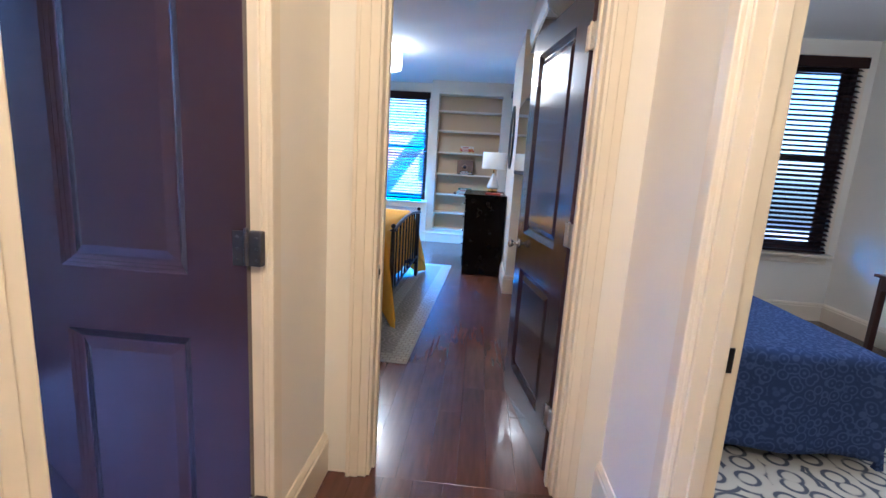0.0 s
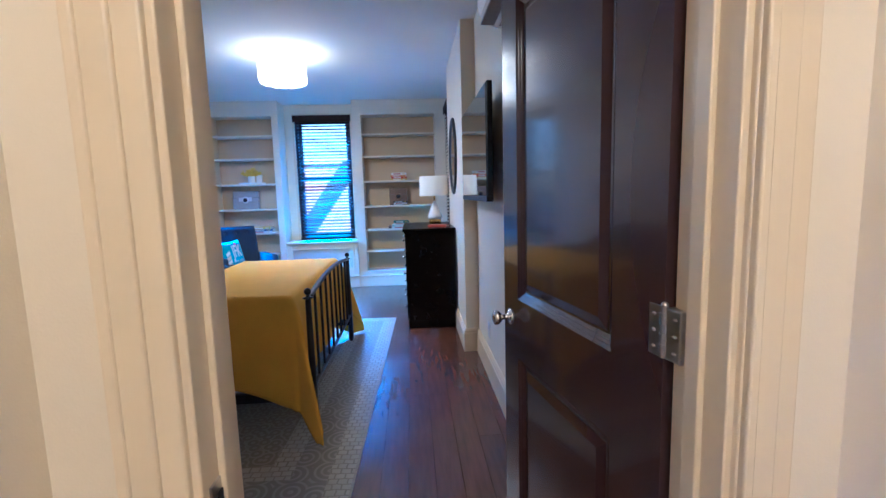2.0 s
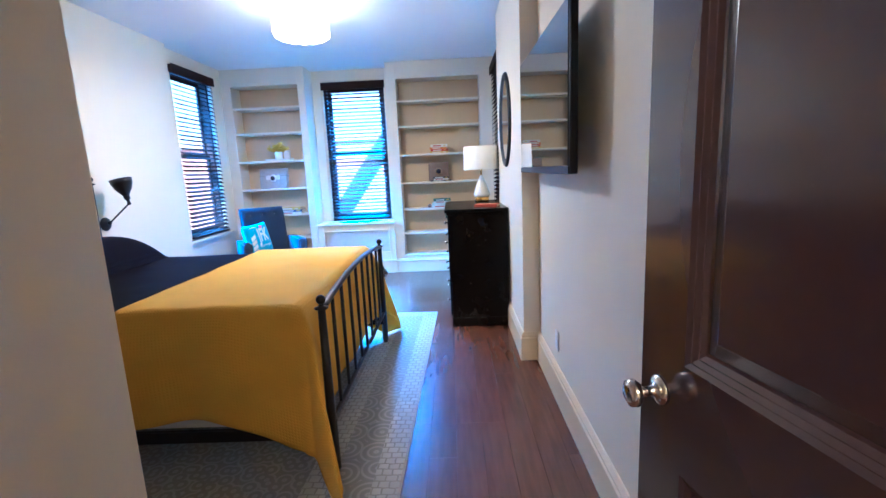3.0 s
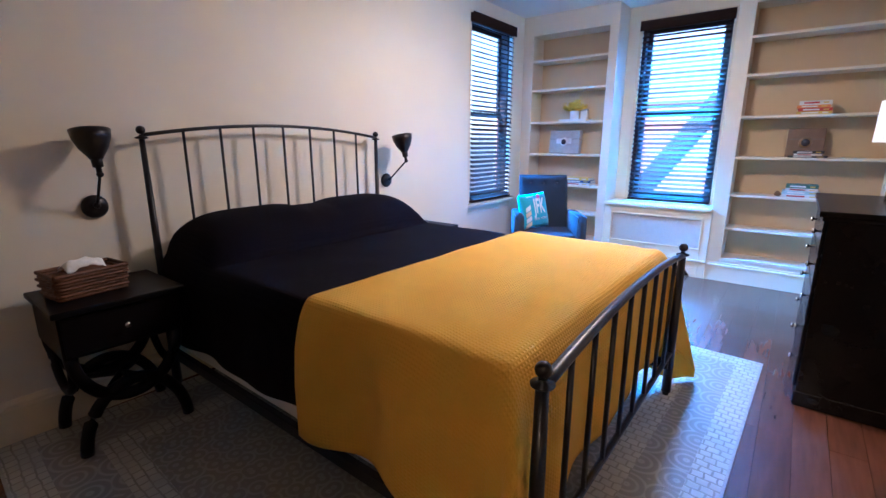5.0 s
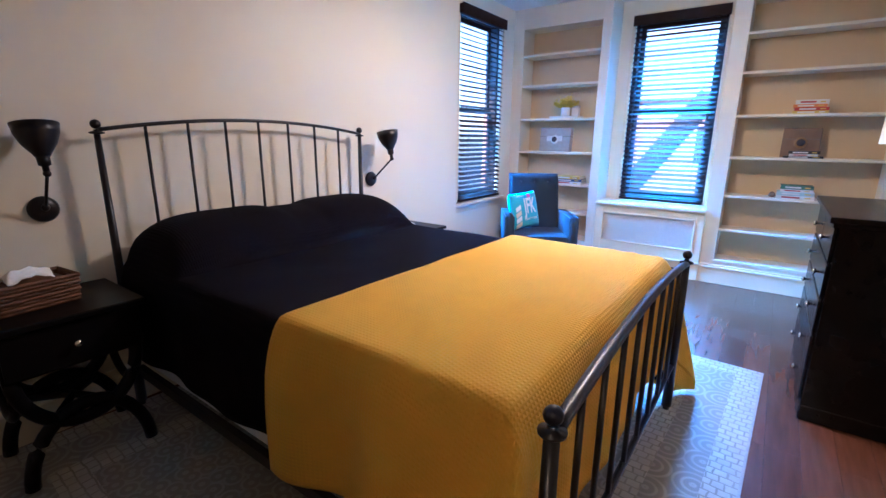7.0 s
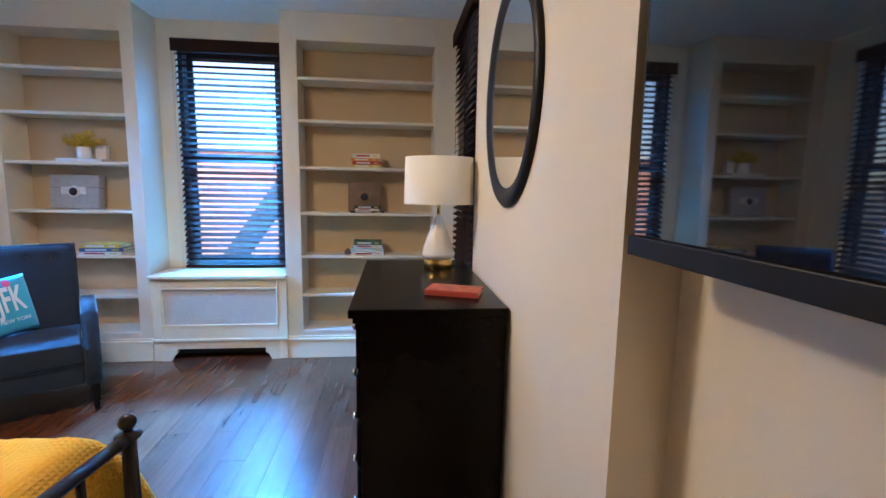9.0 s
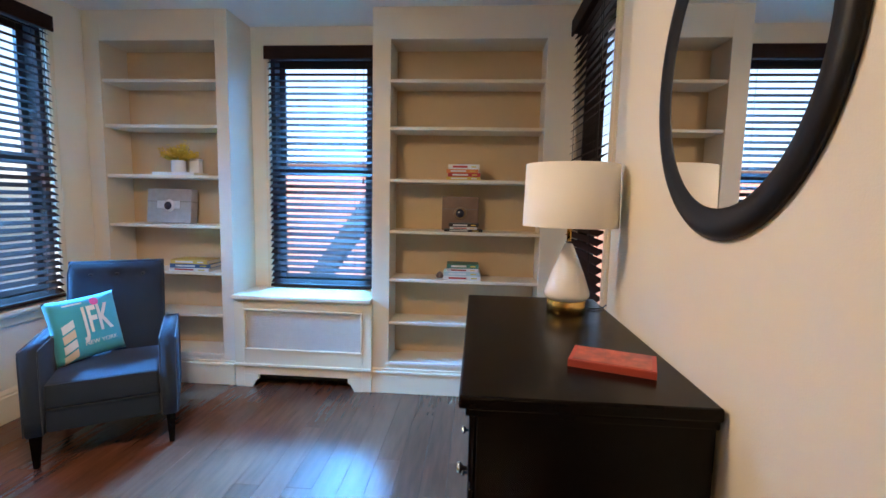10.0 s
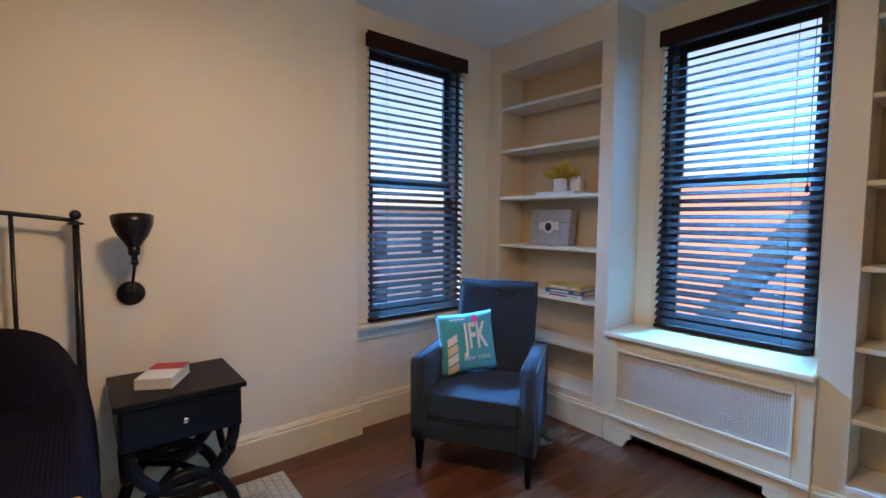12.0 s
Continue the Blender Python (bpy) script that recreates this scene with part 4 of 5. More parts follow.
nightstand(pose(-2.975, 4.165, 0.0115) @ Matrix.Diagonal((1.0, 1.0, 1.05, 1)), "black wooden bedside table with curved arc legs and a tissue box")
nightstand(pose(-3.01, 6.425, 0.0115), "black wooden bedside table with curved arc legs and a book")

TOPZ = 0.6775
t = thing("tissue_basket", pose(-2.77, 4.10, 0.7108, 0, 0, 8), "brown woven wicker basket holding tissues", "basket")
wk = bmesh.new()
for k in range(7):
    z = 0.008 + k * 0.0145
    g = 0.004 * (k % 2)
    w, d = 0.128 + g + 0.0012 * k, 0.078 + g + 0.0012 * k
    pts = [(d, -w, z), (d, w, z), (-d, w, z), (-d, -w, z), (d, -w, z)]
    fine = [Vector(p).lerp(Vector(q), f) for p, q in zip(pts, pts[1:]) for f in (0, 0.1, 0.25, 0.4, 0.5, 0.6, 0.75, 0.9)] + [Vector(pts[0])]
    fine = [p + 0.0035 * Vector((math.sin(i * 2.4 + k * 3.1), math.sin(i * 2.4 + k * 3.1), 0)) for i, p in enumerate(fine)]
    tube(fine, 0.008, 7, wk)
part("weave", wk, WICKER, t, "", True)
rim = [(0.088, -0.138, 0.11), (0.088, 0.138, 0.11), (-0.088, 0.138, 0.11), (-0.088, -0.138, 0.11), (0.088, -0.138, 0.11)]
part("rim", tube(rim, 0.009, 8), WICKER, t)
part("lining", box(-0.076, -0.125, 0.004, 0.076, 0.125, 0.095, 0.006), WICKER, t)
ts = bmesh.new()
bmesh.ops.create_grid(ts, x_segments=14, y_segments=10, size=1)
for v in ts.verts:
    x, y = v.co.x, v.co.y
    v.co = Vector((0.045 * x, 0.075 * y + 0.0, 0.10 + 0.055 * (1 - 0.5 * abs(x) ** 2 - 0.35 * y * y) + 0.018 * noise.noise(Vector((x * 2.2, y * 2.2, 3)))))
bmesh.ops.solidify(ts, geom=ts.faces[:], thickness=0.003)
part("tissue", ts, TISSUE, t, "white paper tissue", True)


def book(name, m, w, d, h, cover, label, spine_bars=()):
    """Lies flat: w along local x (spine side at y = -d/2), d deep, h thick."""
    t = thing(name, m, label, "book")
    part("pages", box(-w / 2 + 0.004, -d / 2 + 0.004, 0.003, w / 2 - 0.004, d / 2 - 0.004, h - 0.003), PAPER, t)
    c = box(-w / 2, -d / 2, 0, w / 2, d / 2, 0.003, 0.001)
    box(-w / 2, -d / 2, h - 0.003, w / 2, d / 2, h, 0.001, c)
    box(-w / 2, -d / 2, 0.003, w / 2, -d / 2 + 0.003, h - 0.003, 0, c)
    part("cover", c, cover, t)
    for x0, x1, z0, z1, mt in spine_bars:
        part("spine_print", box(x0, -d / 2 - 0.0015, z0, x1, -d / 2, z1), mt, t)
    return t


def plain(name, color, rough=0.5):
    return material(name, color, rough, 0, 0.06, 20)


REDC, ORANGEC, WHITEC, BLACKC = plain("red_cover", (0.45, 0.035, 0.03)), plain("orange_cover", (0.62, 0.20, 0.05)), plain("white_cover", (0.72, 0.71, 0.69)), plain("black_cover", (0.02, 0.02, 0.022))
GREENC, TEALC, YELLOWC, NAVYC = plain("green_cover", (0.05, 0.16, 0.12)), plain("pale_teal_cover", (0.42, 0.58, 0.58)), plain("yellow_cover", (0.62, 0.44, 0.09)), plain("navy_cover", (0.04, 0.10, 0.22))

# paperback on the far bedside table
b = book("paperback_book", pose(-2.80, 6.38, TOPZ, 0, 0, 62), 0.15, 0.225, 0.048, WHITEC, "thick paperback book with a red and cream cover")
part("cover_print", box(-0.073, 0.02, 0.048, 0.073, 0.111, 0.0495), REDC, b, "red cover panel")
part("cover_picture", box(-0.05, -0.06, 0.045, 0.05, 0.012, 0.0463), material("mottled_cover_picture", (0.45, 0.40, 0.26), 0.5, 0, 0.5, 45), b)


# ---- wall lamps ----
def sconce(y, reach, label):
    t = thing("wall_lamp", pose(-3.035, y, 1.06), label, "wall lamp", "bedside wall lamps")
    part("wall_plate", turned([(0, 0), (0.056, 0), (0.058, 0.008), (0.05, 0.02), (0.025, 0.028), (0, 0.03)], 28, None, pose(0, 0, 0, 0, 90, 0)), IRON, t, "", True)
    j = Vector((reach, 0.0, 0.165))
    arm = tube([(0.02, 0, 0.0), (0.05, 0, 0.012), tuple(j)], 0.0065, 10)
    ball((0.045, 0, 0.01), 0.016, arm)
    part("arm", arm, IRON, t, "", True)
    part("joint", ball(tuple(j), 0.015), IRON, t, "", True)
    m = Matrix.Translation(j) @ pose(0, 0, 0, 0, -12, 0)
    part("socket", turned([(0, 0), (0.012, 0), (0.012, 0.03), (0.022, 0.035), (0.024, 0.075), (0, 0.078)], 20, None, m), IRON, t, "", True)
    prof = [(0.026, 0.07), (0.034, 0.085), (0.058, 0.12), (0.076, 0.165), (0.082, 0.205), (0.080, 0.205), (0.074, 0.165), (0.056, 0.122), (0.03, 0.09), (0, 0.086)]
    part("shade", turned(prof, 30, None, m), IRON, t, "black bell shade turned upward", True)
    part("bulb", ball(tuple(m @ Vector((0, 0, 0.13))), 0.028), WHITEPLASTIC, t, "unlit white bulb", True)
    return t


sconce(4.25, 0.17, "black metal swing-arm wall lamp, switched off, above the tissue box")
sconce(6.285, 0.235, "black metal swing-arm wall lamp, switched off, above the book")

# ---- ceiling lamps ----


def ceiling_lamp(x, y, label):
    t = thing("ceiling_lamp", pose(x, y, H), label, "ceiling lamp", "flush ceiling lamps")
    part("ceiling_plate", turned([(0, 0), (0.075, 0), (0.07, -0.02), (0.02, -0.03), (0, -0.03)], 30), CHROME, t, "", True)
    part("stem", tube([(0, 0, -0.02), (0, 0, -0.12)], 0.008, 10), CHROME, t)
    n = 14
    for k in range(n):
        a = 2 * math.pi * k / n
        lobe = turned([(0.045, 0.0), (0.052, -0.01), (0.054, -0.17), (0.047, -0.188), (0.03, -0.199), (0, -0.202)], 14, None, Matrix.Translation((0.178 * math.cos(a), 0.178 * math.sin(a), -0.085)))
        part("glass_lobe", lobe, LAMPGLASS, t, "lit frosted glass lobe of the drum", True)
    part("diffuser", turned([(0, -0.275), (0.16, -0.275), (0.185, -0.25), (0.18, -0.25), (0, -0.262)], 36), LAMPGLASS, t, "", True)
    part("hoop", turned([(0.20, -0.088), (0.205, -0.088), (0.205, -0.078), (0.20, -0.078), (0.20, -0.088)], 40), CHROME, t)
    for k in range(3):
        a = 2 * math.pi * k / 3
        part("spoke", tube([(0, 0, -0.083), (0.2 * math.cos(a), 0.2 * math.sin(a), -0.083)], 0.004, 6), CHROME, t)
    return t


ceiling_lamp(-1.31, 6.56, "flush ceiling lamp with a lit scalloped glass drum")
ceiling_lamp(2.3, 3.15, "flush ceiling lamp with a lit glass drum in the guest room")

# ---- dresser ----
t = thing("dresser", pose(0.355, 6.925, 0), "black-brown tall wooden chest of drawers with nickel knobs", "dresser")
W2 = 0.525
part("top_board", box(-0.545, -W2 - 0.005, 1.015, -0.002, W2 + 0.005, 1.045, 0.006), BLACKWOOD, t)
part("cornice", box(-0.53, -W2 + 0.005, 0.995, -0.004, W2 - 0.005, 1.015, 0.004), BLACKWOOD, t)
part("carcass", box(-0.505, -W2 + 0.015, 0.06, -0.006, W2 - 0.015, 0.995, 0.003), BLACKWOOD, t)
part("plinth", box(-0.512, -W2 + 0.012, 0.0, -0.008, W2 - 0.012, 0.085, 0.006), BLACKWOOD, t)
rows = ((0.825, 0.985, 2), (0.645, 0.81, 1), (0.465, 0.63, 1), (0.285, 0.45, 1), (0.10, 0.27, 1))
for z0, z1, n in rows:
    for i in range(n):
        y0 = -W2 + 0.03 + i * (2 * W2 - 0.06) / n + 0.004
        y1 = -W2 + 0.03 + (i + 1) * (2 * W2 - 0.06) / n - 0.004
        d = part("drawer", box(-0.522, y0, z0, -0.505, y1, z1, 0.005), BLACKWOOD, t)
        for f in ((0.5,) if n == 2 else (0.22, 0.78)):
            part("knob", turned([(0.006, 0), (0.006, 0.014), (0.015, 0.02), (0.014, 0.03), (0, 0.034)], 16, None, pose(-0.522, y0 + f * (y1 - y0), (z0 + z1) / 2, 0, -90, 0)), CHROME, d, "nickel knob", True)

# lamp on the dresser
t = thing("table_lamp", pose(0.185, 7.20, 1.045), "white ceramic cone table lamp with brass foot and white drum shade", "table lamp")
part("base", turned([(0, 0), (0.069, 0), (0.071, 0.003), (0.071, 0.047), (0.069, 0.05), (0, 0.05)], 48), BRASS, t, "polished brass foot", True)
part("body", turned([(0.066, 0.05), (0.078, 0.056), (0.084, 0.066), (0.0845, 0.078), (0.079, 0.096), (0.060, 0.15), (0.036, 0.21), (0.016, 0.258), (0.012, 0.262), (0, 0.262)], 48), CERAMIC, t, "white glazed ceramic cone", True)
part("neck", tube([(0, 0, 0.27), (0, 0, 0.36)], 0.009, 12), BRASS, t, "", True)
part("shade", turned([(0.174, 0.325), (0.168, 0.552), (0.166, 0.552), (0.172, 0.325), (0.174, 0.325)], 56), SHADE, t, "white linen drum shade", True)
part("bulb", ball((0, 0, 0.42), 0.03), WHITEPLASTIC, t)
for k in range(3):
    a = 2 * math.pi * k / 3
    part("spider_arm", tube([(0, 0, 0.50), (0.166 * math.cos(a), 0.166 * math.sin(a), 0.54)], 0.002, 6), BRASS, t)
part("cord", tube([(0.05, 0.02, 0.006), (0.08, 0.05, 0.005), (0.12, 0.04, 0.005), (0.16, 0.07, 0.006), (0.185, 0.12, 0.004)], 0.003, 6), PLASTIC, t)

b = book("flat_red_book", pose(0.195, 6.63, 1.045, 0, 0, -20), 0.205, 0.125, 0.020, plain("red_brown_cover", (0.5, 0.075, 0.045)), "slim red patterned box lying on the dresser")
part("cover_picture", box(-0.092, -0.057, 0.020, 0.092, 0.057, 0.0212), material("mottled_red_cover", (0.42, 0.09, 0.05), 0.45, 0, 0.6, 34), b)

# ---- mirror and television ----
t = thing("wall_mirror", pose(0.36, 6.495, 1.765, 0, -90, 0) @ Matrix.Diagonal((1.06, 0.945, 0.9, 1)), "slightly oval wall mirror in a black moulded frame", "mirror")
part("frame", turned([(0.297, 0.0), (0.36, 0.0), (0.362, 0.010), (0.35, 0.022), (0.334, 0.026), (0.316, 0.020), (0.303, 0.012), (0.297, 0.010), (0.297, 0.0)], 72), PLASTIC, t, "", True)
part("glass", turned([(0, 0.010), (0.302, 0.010), (0.302, 0.004), (0, 0.004)], 64), MIRROR, t, "mirror glass")

t = thing("television", pose(0.383, 5.03, 1.68, 0, 0, 90), "black flat-screen television on a wall mount", "television")
part("screen", box(-0.603, 0.026, -0.305, 0.603, 0.030, 0.328), SCREEN, t, "dark glossy screen")
part("bezel", box(-0.62, -0.008, -0.34, 0.62, 0.025, 0.338, 0.006), PLASTIC, t)
part("back_housing", box(-0.44, -0.04, -0.28, 0.44, -0.008, 0.20, 0.012), PLASTIC, t)
part("mount", box(-0.16, -0.091, -0.12, 0.16, -0.04, 0.12, 0.004), IRON, t)
part("lower_strip", box(-0.62, 0.0255, -0.34, 0.62, 0.032, -0.308, 0.002), PLASTIC, t, "grey strip under the screen")

t = thing("air_conditioner", pose(0.473, 3.72, 2.195, 0, 0, 90), "white wall-mounted split air conditioner", "air conditioner")
prof = [(0, 0.0), (0.12, 0.0), (0.185, 0.045), (0.20, 0.10), (0.20, 0.26), (0.17, 0.29), (0, 0.29)]
ac = bmesh.new()
ends = [[ac.verts.new((x, y, z)) for y, z in prof] for x in (-0.42, 0.42)]
for i in range(len(prof)):
    j = (i + 1) % len(prof)
    ac.faces.new((ends[0][i], ends[0][j], ends[1][j], ends[1][i]))
ac.faces.new(ends[0])
ac.faces.new(ends[1])
bmesh.ops.recalc_face_normals(ac, faces=ac.faces[:])
bmesh.ops.bevel(ac, geom=ac.edges[:], offset=0.008, segments=2, affect="EDGES")
part("housing", ac, WHITEPLASTIC, t)
part("louvre", box(-0.38, 0.125, 0.002, 0.38, 0.19, 0.012, 0.002), GREYBOX, t).rotation_euler = (radians(0), 0, 0)
part("outlet", box(-0.38, 0.06, -0.003, 0.38, 0.10, 0.001), GREYBOX, t)

t = thing("wall_outlet", pose(0.472, 5.12, 0.36, 0, 0, 90), "white wall outlet plate", "outlet")
part("cover_plate", box(-0.036, 0, -0.058, 0.036, 0.006, 0.058, 0.003), WHITEPLASTIC, t)
for z in (-0.022, 0.022):
    part("socket", box(-0.016, 0.006, z - 0.014, 0.016, 0.0085, z + 0.014, 0.003), WHITEPLASTIC, t)

# ---- armchair ----
ang = 33.0
CHAIR = pose(-2.20, 7.752, 0, 0, 0, ang)
t = thing("armchair", CHAIR, "slate blue upholstered armchair with square arms and button-tufted back", "armchair")
# local: x across, -y to the front


def soft(x0, y0, z0, x1, y1, z1, r, seg=4):
    return box(x0, y0, z0, x1, y1, z1, r, None, seg)


def square_leg(x, y0, y1, z1):
    """A tapered square wooden leg from (x, y0) at the height z1 to (x, y1) on the floor."""
    bm = bmesh.new()
    rings = [[bm.verts.new((x + a * r, y + b * r, z)) for a, b in ((-1, -1), (1, -1), (1, 1), (-1, 1))] for r, y, z in ((0.013, y1, 0.0), (0.024, y0, z1))]
    for i in range(4):
        bm.faces.new((rings[0][i], rings[0][(i + 1) % 4], rings[1][(i + 1) % 4], rings[1][i]))
    bm.faces.new(rings[0])
    bm.faces.new(rings[1])
    bmesh.ops.recalc_face_normals(bm, faces=bm.faces[:])
    bmesh.ops.bevel(bm, geom=bm.edges[:], offset=0.003, segments=2, affect="EDGES")
    return bm


for s in (-1, 1):
    bm = bmesh.new()
    prof = [(-0.035, 0.175), (-0.045, 0.30), (-0.045, 0.645), (0.60, 0.635), (0.60, 0.175)]
    lo = [bm.verts.new((s * 0.262, y, z)) for y, z in prof]
    hi = [bm.verts.new((s * 0.350, y, z)) for y, z in prof]
    bm.faces.new(lo)
    bm.faces.new(hi)
    for i in range(len(prof)):
        k = (i + 1) % len(prof)
        bm.faces.new((lo[i], lo[k], hi[k], hi[i]))
    bmesh.ops.recalc_face_normals(bm, faces=bm.faces[:])
    bmesh.ops.bevel(bm, geom=bm.edges[:], offset=0.010, segments=3, affect="EDGES")
    arm = part("arm", bm, BLUEFAB, t, "", True)
    for x in (0.266, 0.346):
        part("arm_piping", tube([(s * x, -0.046, 0.19), (s * x, -0.047, 0.62), (s * x, -0.044, 0.640), (s * x, -0.02, 0.645), (s * x, 0.58, 0.636)], 0.0035, 6), PIPING, arm, "dark blue piping")
    part("front_leg", square_leg(s * 0.308, 0.0, -0.012, 0.18), BLACKWOOD, t, "dark tapered wooden leg")
    part("back_leg", square_leg(s * 0.30, 0.56, 0.64, 0.18), BLACKWOOD, t, "dark tapered wooden leg")
part("seat_cushion", soft(-0.258, -0.04, 0.315, 0.258, 0.52, 0.458, 0.022), BLUEFAB, t, "", True)
part("front_panel", soft(-0.258, -0.032, 0.19, 0.258, 0.02, 0.312, 0.012), BLUEFAB, t, "", True)
part("seat_base", soft(-0.262, 0.02, 0.185, 0.262, 0.58, 0.33, 0.01), BLUEFAB, t)
bk = bmesh.new()
nx, nz = 32, 32
front, rear = [], []
BZ0, BZ1, BL0, BL1 = 0.40, 1.01, 0.50, 0.72
buttons = [(-0.145, 0.86), (0.0, 0.86), (0.145, 0.86)]
for j in range(nz + 1):
    fr, rr = [], []
    for i in range(nx + 1):
        u, v = 2 * i / nx - 1, j / nz
        edge = (1 - abs(u) ** 14) ** 0.5 * (1 - abs(2 * v - 1) ** 18) ** 0.5
        x = 0.266 * u
        z = BZ0 + (BZ1 - BZ0) * v
        lean = BL0 + (BL1 - BL0) * v
        dimple = sum(0.022 * math.exp(-(((x - bx) / 0.022) ** 2 + ((v - bv) / 0.035) ** 2)) for bx, bv in buttons)
        dimple += 0.006 * math.exp(-((v - 0.86) / 0.012) ** 2) * (abs(x) < 0.2)
        fr.append(bk.verts.new((x, lean - 0.055 * edge + dimple * edge, z)))
        rr.append(bk.verts.new((x, lean + 0.06 * edge, z)))
    front.append(fr)
    rear.append(rr)
for j in range(nz):
    for i in range(nx):
        bk.faces.new((front[j][i], front[j][i + 1], front[j + 1][i + 1], front[j + 1][i]))
        bk.faces.new((rear[j][i], rear[j + 1][i], rear[j + 1][i + 1], rear[j][i + 1]))
bmesh.ops.remove_doubles(bk, verts=bk.verts[:], dist=1e-4)
bmesh.ops.recalc_face_normals(bk, faces=bk.faces[:])
back = part("backrest", bk, BLUEFAB, t, "", True)
for bx, bv in buttons:
    part("button", ball((bx, BL0 + (BL1 - BL0) * bv - 0.038, BZ0 + (BZ1 - BZ0) * bv), 0.012, None, 0.8), PIPING, back, "", True)
edge_line = [(-0.262, BL0 + 0.10 * (BL1 - BL0), BZ0 + 0.06), (-0.264, BL0 + 0.9 * (BL1 - BL0) - 0.03, BZ0 + 0.88 * (BZ1 - BZ0)), (-0.252, BL1 - 0.045, BZ1 - 0.018), (-0.236, BL1 - 0.04, BZ1 - 0.004)]
part("piping", tube(edge_line + [(-x, y, z) for x, y, z in reversed(edge_line)], 0.0045, 6), PIPING, back, "dark blue piping")
part("seat_piping", tube([(-0.252, -0.037, 0.450), (0.252, -0.037, 0.450)], 0.004, 6), PIPING, t)
part("panel_piping", tube([(-0.256, -0.036, 0.314), (0.256, -0.036, 0.314)], 0.004, 6), PIPING, t)


def words(text, size, m, mat, parent, name, bold=0.0):
    cu = bpy.data.curves.new(name, "FONT")
    cu.body, cu.size, cu.extrude, cu.align_x, cu.offset = text, size, 0.001, "CENTER", size * bold
    ob = bpy.data.objects.new(name, cu)
    scene.collection.objects.link(ob)
    dg = bpy.context.evaluated_depsgraph_get()
    me = bpy.data.meshes.new_from_object(ob.evaluated_get(dg))
    bpy.data.objects.remove(ob)
    me.transform(m)
    me.materials.clear()
    me.materials.append(mat)
    o = new(name, me)
    o.parent = parent
    return o


# cushion: stands on the seat, leaning on the back and one arm
m = pose(-2.472, 7.985, 0.464, -13, -3, 70)
t = thing("throw_cushion", m, "teal printed throw cushion with white letters on the armchair", "cushion")
cu = bmesh.new()
n = 20
f1, f2 = [], []
for j in range(n + 1):
    a, b = [], []
    for i in range(n + 1):
        u, v = 2 * i / n - 1, 2 * j / n - 1
        puff = 0.062 * max(0, (1 - u ** 4) * (1 - v ** 4)) ** 0.45
        pin = 1 - 0.05 * (1 - v * v) * abs(u) ** 3
        pin2 = 1 - 0.05 * (1 - u * u) * abs(v) ** 3
        x, z = 0.19 * u * pin, 0.19 + 0.19 * v * pin2
        a.append(cu.verts.new((x, -puff, z)))
        b.append(cu.verts.new((x, puff, z)))
    f1.append(a)
    f2.append(b)
for j in range(n):
    for i in range(n):
        cu.faces.new((f1[j][i], f1[j][i + 1], f1[j + 1][i + 1], f1[j + 1][i]))
        cu.faces.new((f2[j][i], f2[j + 1][i], f2[j + 1][i + 1], f2[j][i + 1]))
bmesh.ops.remove_doubles(cu, verts=cu.verts[:], dist=1e-4)
bmesh.ops.recalc_face_normals(cu, faces=cu.faces[:])
part("cover", cu, TEAL, t, "", True)


def printed(ob):
    """Lays a flat print (drawn in local x, z) on the cushion's puffed front."""
    for v in ob.data.vertices:
        u, w = max(-1, min(1, v.co.x / 0.19)), max(-1, min(1, (v.co.z - 0.19) / 0.19))
        v.co.y = -0.062 * max(0, (1 - u ** 4) * (1 - w ** 4)) ** 0.45 - 0.0062 + (0.001 if v.co.y > 0 else -0.001)
    return ob


def grid_patch(x0, z0, x1, z1, nx=8, nz=8, shear=0.0):
    bm = bmesh.new()
    vs = [[bm.verts.new((x0 + (x1 - x0) * i / nx + shear * j / nz, 0, z0 + (z1 - z0) * j / nz)) for i in range(nx + 1)] for j in range(nz + 1)]
    for j in range(nz):
        for i in range(nx):
            bm.faces.new((vs[j][i], vs[j][i + 1], vs[j + 1][i + 1], vs[j + 1][i]))
    return bm


ob = words("JFK", 0.185, pose(0.036, 0, 0.158, 90, 0, 0) @ Matrix.Diagonal((0.60, 1.2, 1, 1)), WHITEPRINT, t, "letters", 0.02)
bm = bmesh.new()
bm.from_mesh(ob.data)
bmesh.ops.triangulate(bm, faces=bm.faces[:])
bmesh.ops.subdivide_edges(bm, edges=[e for e in bm.edges if e.calc_length() > 0.02], cuts=2)
bm.to_mesh(ob.data)
bm.free()
printed(ob)
printed(words("NEW YORK", 0.034, pose(0.036, 0, 0.085, 90, 0, 0), WHITEPRINT, t, "letters"))
printed(part("small_print", grid_patch(-0.12, 0.335, -0.02, 0.343, 8, 2), WHITEPRINT, t, "pale line of small print"))
for k in range(4):
    bm = grid_patch(-0.160 + 0.004 * k, 0.02 + 0.056 * k, -0.092 + 0.002 * k, 0.066 + 0.056 * k, 6, 6)
    for v in bm.verts:
        v.co.z += 0.5 * (v.co.x + 0.125)
    printed(part("stripe", bm, WHITEPRINT if k % 2 else SANDPRINT, t, "pale printed stripe"))
printed(part("badge", turned([(0, 0), (0.012, 0), (0.024, 0)], 20, None, pose(0.045, 0, 0.335, 90)), PINKPRINT, t, "round pink printed badge"))

# ---- things on the shelves ----
S1, S2, S3 = 1.61, 1.235, 0.876
YS = 8.86
b = book("decor_book", pose(-2.46, YS, S1), 0.33, 0.19, 0.022, WHITEC, "thin cream book under a white vase")
